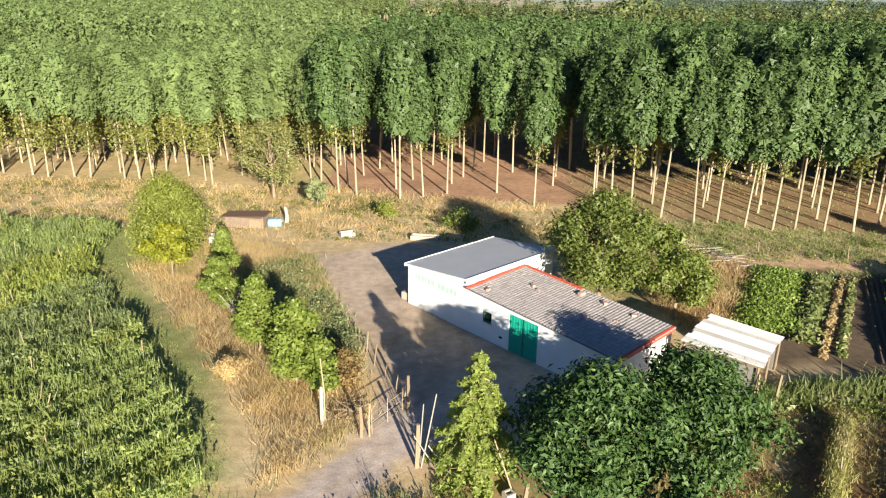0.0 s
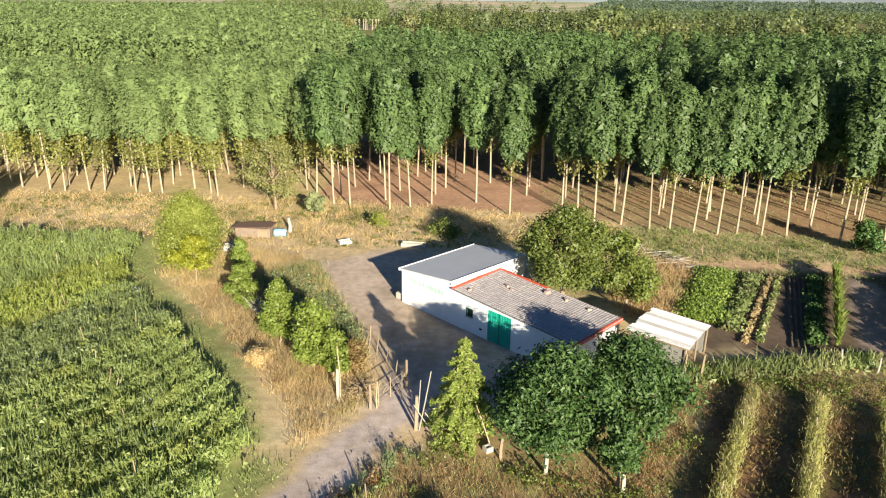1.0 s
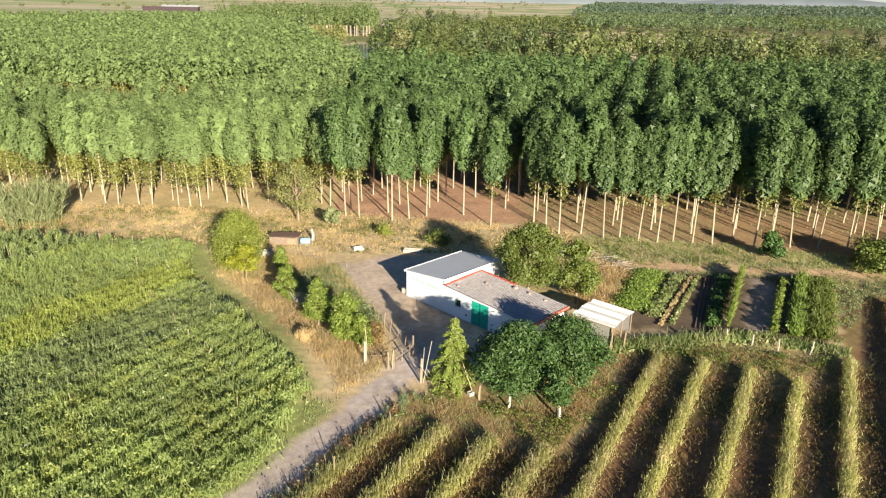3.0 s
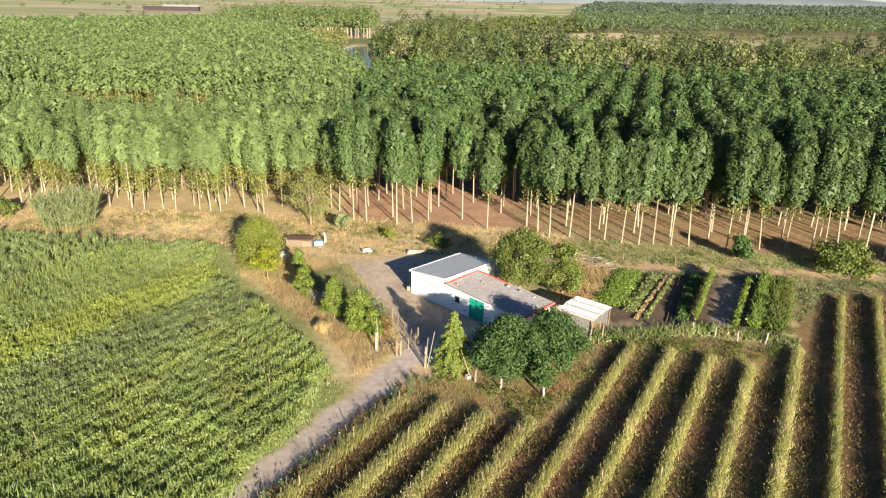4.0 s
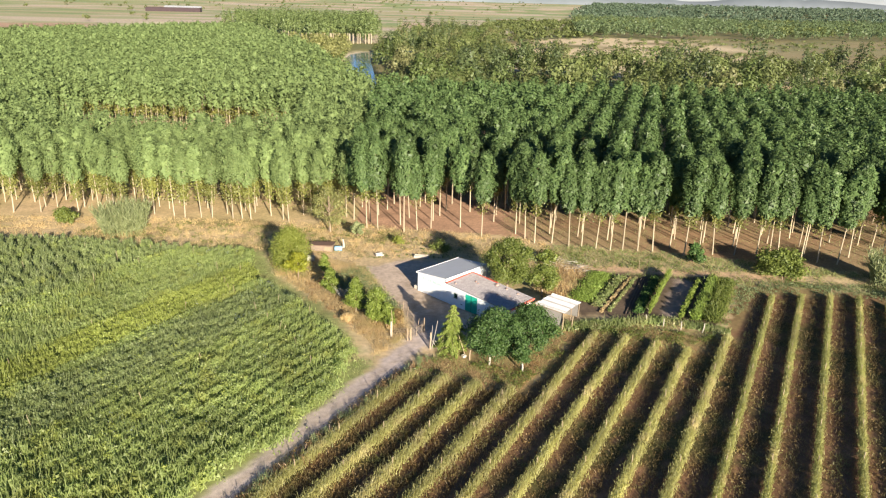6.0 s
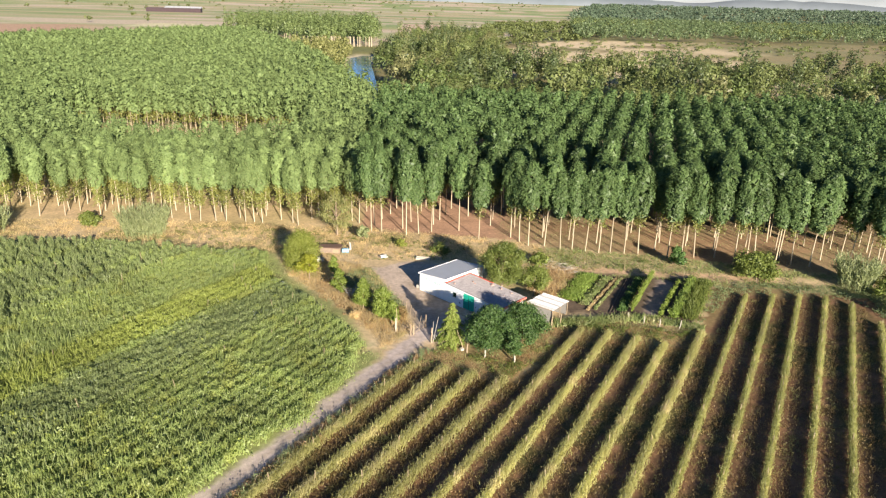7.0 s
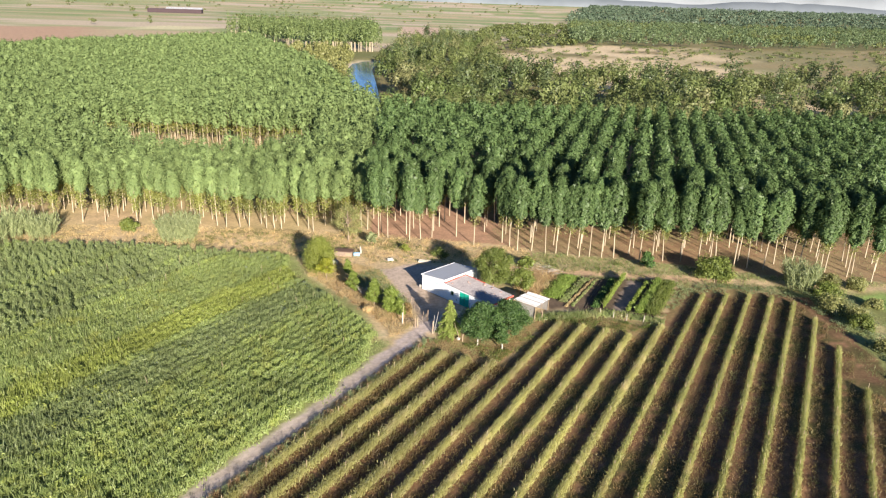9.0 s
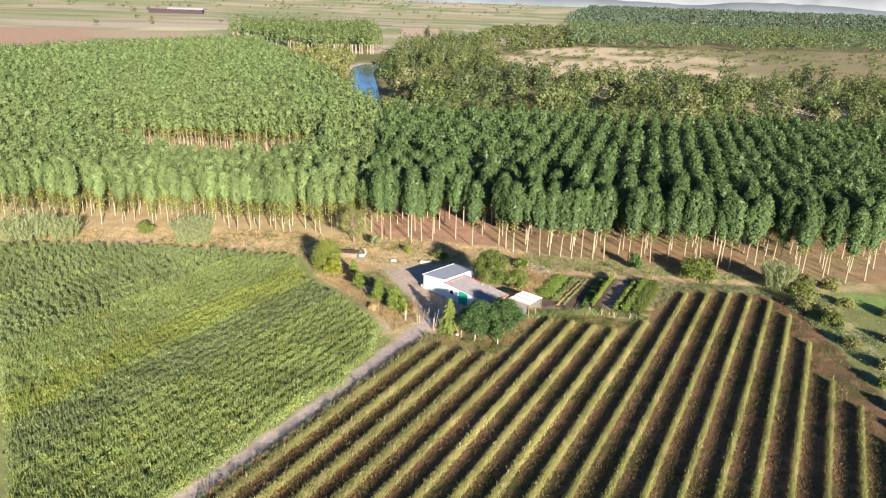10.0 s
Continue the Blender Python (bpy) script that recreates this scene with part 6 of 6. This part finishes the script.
e = empty("plastic_barrel", pose(-14.9, 61.0, 0, 0, 0, 0))
tagged(e, "light blue plastic barrel lying beside the hutch", "barrel")
bm = bmesh.new()
r = 0.42
add_tube(bm, [(-0.62, 0, r), (-0.55, 0, r), (-0.2, 0, r), (0, 0, r), (0.2, 0, r), (0.55, 0, r), (0.62, 0, r)], [r * 0.85, r, r * 0.98, r * 1.03, r * 0.98, r, r * 0.85], 16)
part("body", bm, M_BLUE, e, "", True)
bm = bmesh.new()
add_tube(bm, [(0.625, 0.1, r + 0.15), (0.66, 0.1, r + 0.15)], [0.07, 0.07], 10)
part("cap", bm, M_WHITE, e)
bm = bmesh.new()
add_tube(bm, [(0, 0, -0.1), (0.05, 0, 0.7), (-0.1, 0.05, 1.5)], [0.24, 0.17, 0.13], 9)
ob = part("tree_stump", bm, M_CONCRETE)
ob.matrix_basis = pose(-14.2, 62.6, 0)
tagged(ob, "pale dead tree stump", "stump")


def trough(name, x, y, rz, L, W, H, mat, label, cat):
    """An open trough with walls and a floor."""
    bm = bmesh.new()
    t = 0.08
    add_box(bm, -L / 2, L / 2, -W / 2, W / 2, 0.0, 0.1)
    add_box(bm, -L / 2, L / 2, -W / 2, -W / 2 + t, 0.1, H)
    add_box(bm, -L / 2, L / 2, W / 2 - t, W / 2, 0.1, H)
    add_box(bm, -L / 2, -L / 2 + t, -W / 2 + t, W / 2 - t, 0.1, H)
    add_box(bm, L / 2 - t, L / 2, -W / 2 + t, W / 2 - t, 0.1, H)
    ob = part(name, bm, mat)
    ob.matrix_basis = pose(x, y, 0, 0, 0, rz)
    tagged(ob, label, cat)


trough("water_trough", -1.3, 58.0, -10, 2.4, 0.8, 0.42, M_CONCRETE, "low concrete trough in the shade behind the house", "trough")
trough("bath_tub", -8.1, 58.8, 25, 1.3, 0.65, 0.4, M_WHITE, "old white tub standing in dry grass", "tub")
trough("white_crate", -18.8, 56.4, 10, 1.1, 0.8, 0.75, M_WHITE, "white plastic crate behind the yellow tree", "crate")
trough("grey_crate", 3.0, 24.3, 30, 0.45, 0.4, 0.3, M_CONCRETE, "pale crate half hidden in weeds", "crate")
bm = bmesh.new()
add_box(bm, -0.3, 0.3, -0.25, 0.25, 0, 0.55, 0.04)
ob = part("stone_block", bm, M_CONCRETE)
ob.matrix_basis = HM @ pose(-0.6, 0.35, 0, 0, 0, 12)
tagged(ob, "small grey stone block at the house corner", "stone")

# far farm building
e = empty("far_farm_building", pose(-560, 1760, 0, 0, 0, 6))
tagged(e, "long low dark farm building with pale roof", "building")
bm = bmesh.new()
add_box(bm, -62, 62, -14, 14, -0.5, 9.5)
part("wall", bm, M_MAROON, e)
bm = bmesh.new()
vs = [bm.verts.new(p) for p in ((-20, -15.5, 9.6), (63, -15.5, 9.6), (63, 0, 13.5), (-20, 0, 13.5), (-20, 15.5, 9.6), (63, 15.5, 9.6))]
for q in ((0, 1, 2, 3), (3, 2, 5, 4), (0, 3, 4), (1, 5, 2), (0, 4, 5, 1)):
    bm.faces.new([vs[i] for i in q])
part("roof", bm, M_SHEET, e)

# ---- grass and weeds ----
def grass(name, poly, count, h0, h1, width, mat, label, seed, keep=None, lean=0.35, tuft=0.35):
    g = np.random.default_rng(seed)
    n_t = count // 14
    c = scatter(poly, n_t, g)
    if keep is not None:
        c = c[keep(c[:, 0], c[:, 1])]
    p = np.repeat(c, 14, 0)
    p = p + g.normal(size=p.shape) * tuft
    hgt = np.repeat(g.uniform(h0, h1, len(c)), 14) * g.uniform(0.6, 1.2, len(p))
    z = relief(p[:, 0], p[:, 1]) - 0.03
    v, f = blades(np.c_[p, z], hgt, width * g.uniform(0.7, 1.4, len(p)), g, lean)
    tagged(put(name, mesh_np(name, v, f, mat)), label, "grass", kind="stuff")


def open_ground(x, y):
    return (inside(x, y, YARD) < 0.1) & (near_line(x, y, ROAD) > 1.35) & (inside(x, y, CROP) < 0.6)


grass("dry_grass", HEDGE, 42000, 0.2, 0.75, 0.03, M_DRY, "long dry straw-coloured grass", 501, lambda x, y: open_ground(x, y) & (inside(x, y, CROP) < -1.6), 0.55, 0.3)
grass("rusty_weeds", [(-17, 41), (-13, 35), (-10, 31), (-7, 29), (-5, 36), (-9.5, 42), (-14, 46), (-18, 47)], 3000, 0.25, 0.6, 0.04, M_RUST, "rust-coloured dry weeds", 502, open_ground)
grass("verge_grass", [(-10, 25), (-20, 9), (-33, -10), (-48, -34), (-46, -38), (-31, -15), (-18, 4), (-7, 22), (-7, 25)], 12000, 0.12, 0.4, 0.04, M_GREENGRASS, "green verge grass along the road", 503, lambda x, y: (near_line(x, y, ROAD) > 1.35) & (inside(x, y, CROP) < 0.4))
grass("field_margin", [(-24.5, 50), (-17, 40), (-11, 30.5), (-9.4, 26.5), (-12, 20), (-16, 24), (-17, 33), (-21, 40), (-27, 52), (-29, 58), (-25.5, 58)], 34000, 0.05, 0.2, 0.026, M_GREENGRASS, "soft green grass margin of the field", 504, lambda x, y: (inside(x, y, CROP) < 3.4) & (inside(x, y, CROP) > -1.9) & (near_line(x, y, ROAD) > 1.9), 0.9)
grass("dry_meadow", [(-150, 63), (-90, 64.5), (-43, 62.5), (-28, 61), (-18, 58), (-10, 56.5), (-3, 58.5), (6, 56), (16, 52), (22, 56), (20, 66), (10, 70), (-13, 76), (-48, 78.5), (-150, 80)], 42000, 0.25, 0.75, 0.045, M_DRY, "dry straw-coloured meadow strip before the trees", 505, open_ground, 0.8)
grass("track_grass", [(16, 53), (60, 45), (75, 44), (90, 49), (68, 52), (39, 61), (22, 65)], 26000, 0.15, 0.5, 0.06, M_GREENGRASS, "olive grass and weeds between track and wood", 506, lambda x, y: np.abs(y - (56.6 - 0.125 * x)) > 1.5, 0.6, 0.6)
grass("wood_floor_grass", [(14, 69), (39, 62), (86, 51), (110, 70), (60, 100), (15, 100)], 11000, 0.1, 0.32, 0.07, M_GREENGRASS, "thin green grass on the wood floor", 507, None, 0.7, 1.3)
grass("vineyard_weeds", [(-4, 21.5), (8, 16.8), (13, 22), (17, 30.5), (30, 24.5), (37, 29.5), (31, 32.5), (20, 34.5), (13, 31), (8.5, 28), (5, 22), (-0.4, 25)], 9000, 0.12, 0.35, 0.035, M_GREENGRASS, "olive weeds at the head of the vineyard", 508)
grass("vineyard_rust", [(-4, 21), (8, 16), (16, 28), (30, 23.5), (37, 28), (30, 31), (18, 33), (9, 22), (-0.4, 24)], 18000, 0.10, 0.34, 0.035, M_RUST, "rust-coloured weeds at the row heads", 509, None, 0.8)
grass("yard_weeds", [(-10.5, 54), (-16, 50), (-12, 42), (-7, 36), (-4.6, 36.5), (-6, 41), (-8.2, 47)], 12000, 0.2, 0.5, 0.05, M_GREENGRASS, "green weeds beside the yard", 510, lambda x, y: inside(x, y, YARD) < 0.6)
grass("vineyard_end_grass", [(60, -40), (60, 5), (66, 30), (72, 42), (100, 46), (110, 20), (90, -40)], 24000, 0.12, 0.42, 0.05, M_GREENGRASS, "olive rough grass beyond the vineyard", 511, None, 0.7, 0.8)


grass("garden_brush", [(15.5, 40.5), (18.5, 41.5), (24, 51.5), (20.5, 55.5), (15, 50)], 5200, 0.25, 0.85, 0.04, M_RUST, "brown dry brush between the house and the garden", 512, None, 0.6, 0.4)
grass("garden_stalks", [(15.5, 40.5), (18.5, 41.5), (24, 51.5), (20.5, 55.5), (15, 50)], 3600, 0.3, 0.9, 0.035, M_DRY, "pale dry stalks between the house and the garden", 513, None, 0.5, 0.4)


def leafy_weeds(name, poly, count, label, seed, keep, mat=M_WEED):
    """Low leafy clumps of weeds in uneven patches."""
    g = np.random.default_rng(seed)
    c = scatter(poly, count, g)
    c = c[keep(c[:, 0], c[:, 1]) & (value_noise(c[:, 0], c[:, 1], 0.4, seed) > 0.35)]
    r = g.uniform(0.15, 0.5, len(c))
    p = np.repeat(c, 26, 0)
    rr = np.repeat(r, 26)
    q = np.c_[p + g.normal(size=p.shape) * rr[:, None] * 0.7, 0.03 + rr * g.uniform(0.1, 1.3, len(p))]
    v, f = leaf_quads(q, g.uniform(0.05, 0.12, len(q)), None, g, up=0.7, three=True)
    tagged(put(name, mesh_np(name, v, f, mat)), label, "weeds", kind="stuff")


leafy_weeds("leafy_weeds", [(-14.5, 50), (-10.5, 51.5), (-7.2, 44), (-4.4, 37), (-6, 34), (-9, 38.5), (-12.5, 43)], 520, "low blue-green weeds between the young trees and the yard", 521, lambda x, y: inside(x, y, YARD) < 1.3)
leafy_weeds("verge_weeds", [(-3.5, 21.8), (1, 25), (4.5, 22.5), (9, 20.5), (15, 27.5), (19, 33), (30, 31), (36, 29.5), (30, 26.5), (18.5, 31), (12.5, 21.5), (8.5, 17.2), (3, 19)], 520, "low green weeds round the fruit trees", 522, lambda x, y: near_line(x, y, ROAD) > 1.8, M_WALNUT)
leafy_weeds("strip_weeds", [(-60, 64), (-30, 62), (-12, 57), (8, 57), (20, 54), (58, 46), (62, 50), (22, 64), (-10, 72), (-60, 77)], 900, "green weeds scattered over the dry strip", 523, open_ground, M_WALNUT)
leafy_weeds("vineyard_edge_weeds", [(36.5, 30), (47, 43), (60, 43), (66, 40), (68, 10), (74, 10), (76, 44), (60, 46.5), (45.5, 48)], 1300, "dense green weeds round the head of the vineyard", 524, lambda x, y: x > 0)


def roadside_weeds():
    """A ragged belt of tall weeds between the road and the vineyard."""
    g = np.random.default_rng(531)
    line = np.array([(-1.2, 24.6), (-3.4, 21.8), (-7.6, 15.4), (-13.0, 6.0), (-20.1, -4.8), (-27.3, -15.6), (-43.8, -38)], float)
    green, rust = [], []
    for a, b in zip(line, line[1:]):
        L = np.linalg.norm(b - a)
        u = (b - a) / L
        n = int(L * 7)
        c = a + np.outer(g.uniform(0, L, n), u) + np.outer(np.abs(g.normal(size=n)) * 0.7 - 0.25, [-u[1], u[0]])
        hgt = g.uniform(0.25, 1.15, n) * (0.45 + 0.9 * value_noise(c[:, 0], c[:, 1], 0.7, 532))
        for k, out in ((0, green), (1, rust)):
            sel = (np.arange(n) % 2) == k
            p = np.repeat(c[sel], 16, 0)
            p = p + g.normal(size=p.shape) * 0.13
            hh = np.repeat(hgt[sel], 16) * g.uniform(0.5, 1.2, len(p))
            out.append(blades(np.c_[p, 0 * hh - 0.03], hh, 0.035, g, 0.28))
            q = np.c_[p + g.normal(size=p.shape) * 0.06, hh * g.uniform(0.2, 0.9, len(p))]
            out.append(leaf_quads(q, g.uniform(0.05, 0.11, len(q)), None, g, three=True))
    for name, ch, mat, label in (("roadside_weeds", green, M_WEED, "tall ragged green weeds along the road fence"), ("roadside_stalks", rust, M_RUST, "rust-brown dry stalks along the road fence")):
        v, f = join(ch)
        tagged(put(name, mesh_np(name, v, f, mat)), label, "weeds", kind="stuff")


roadside_weeds()
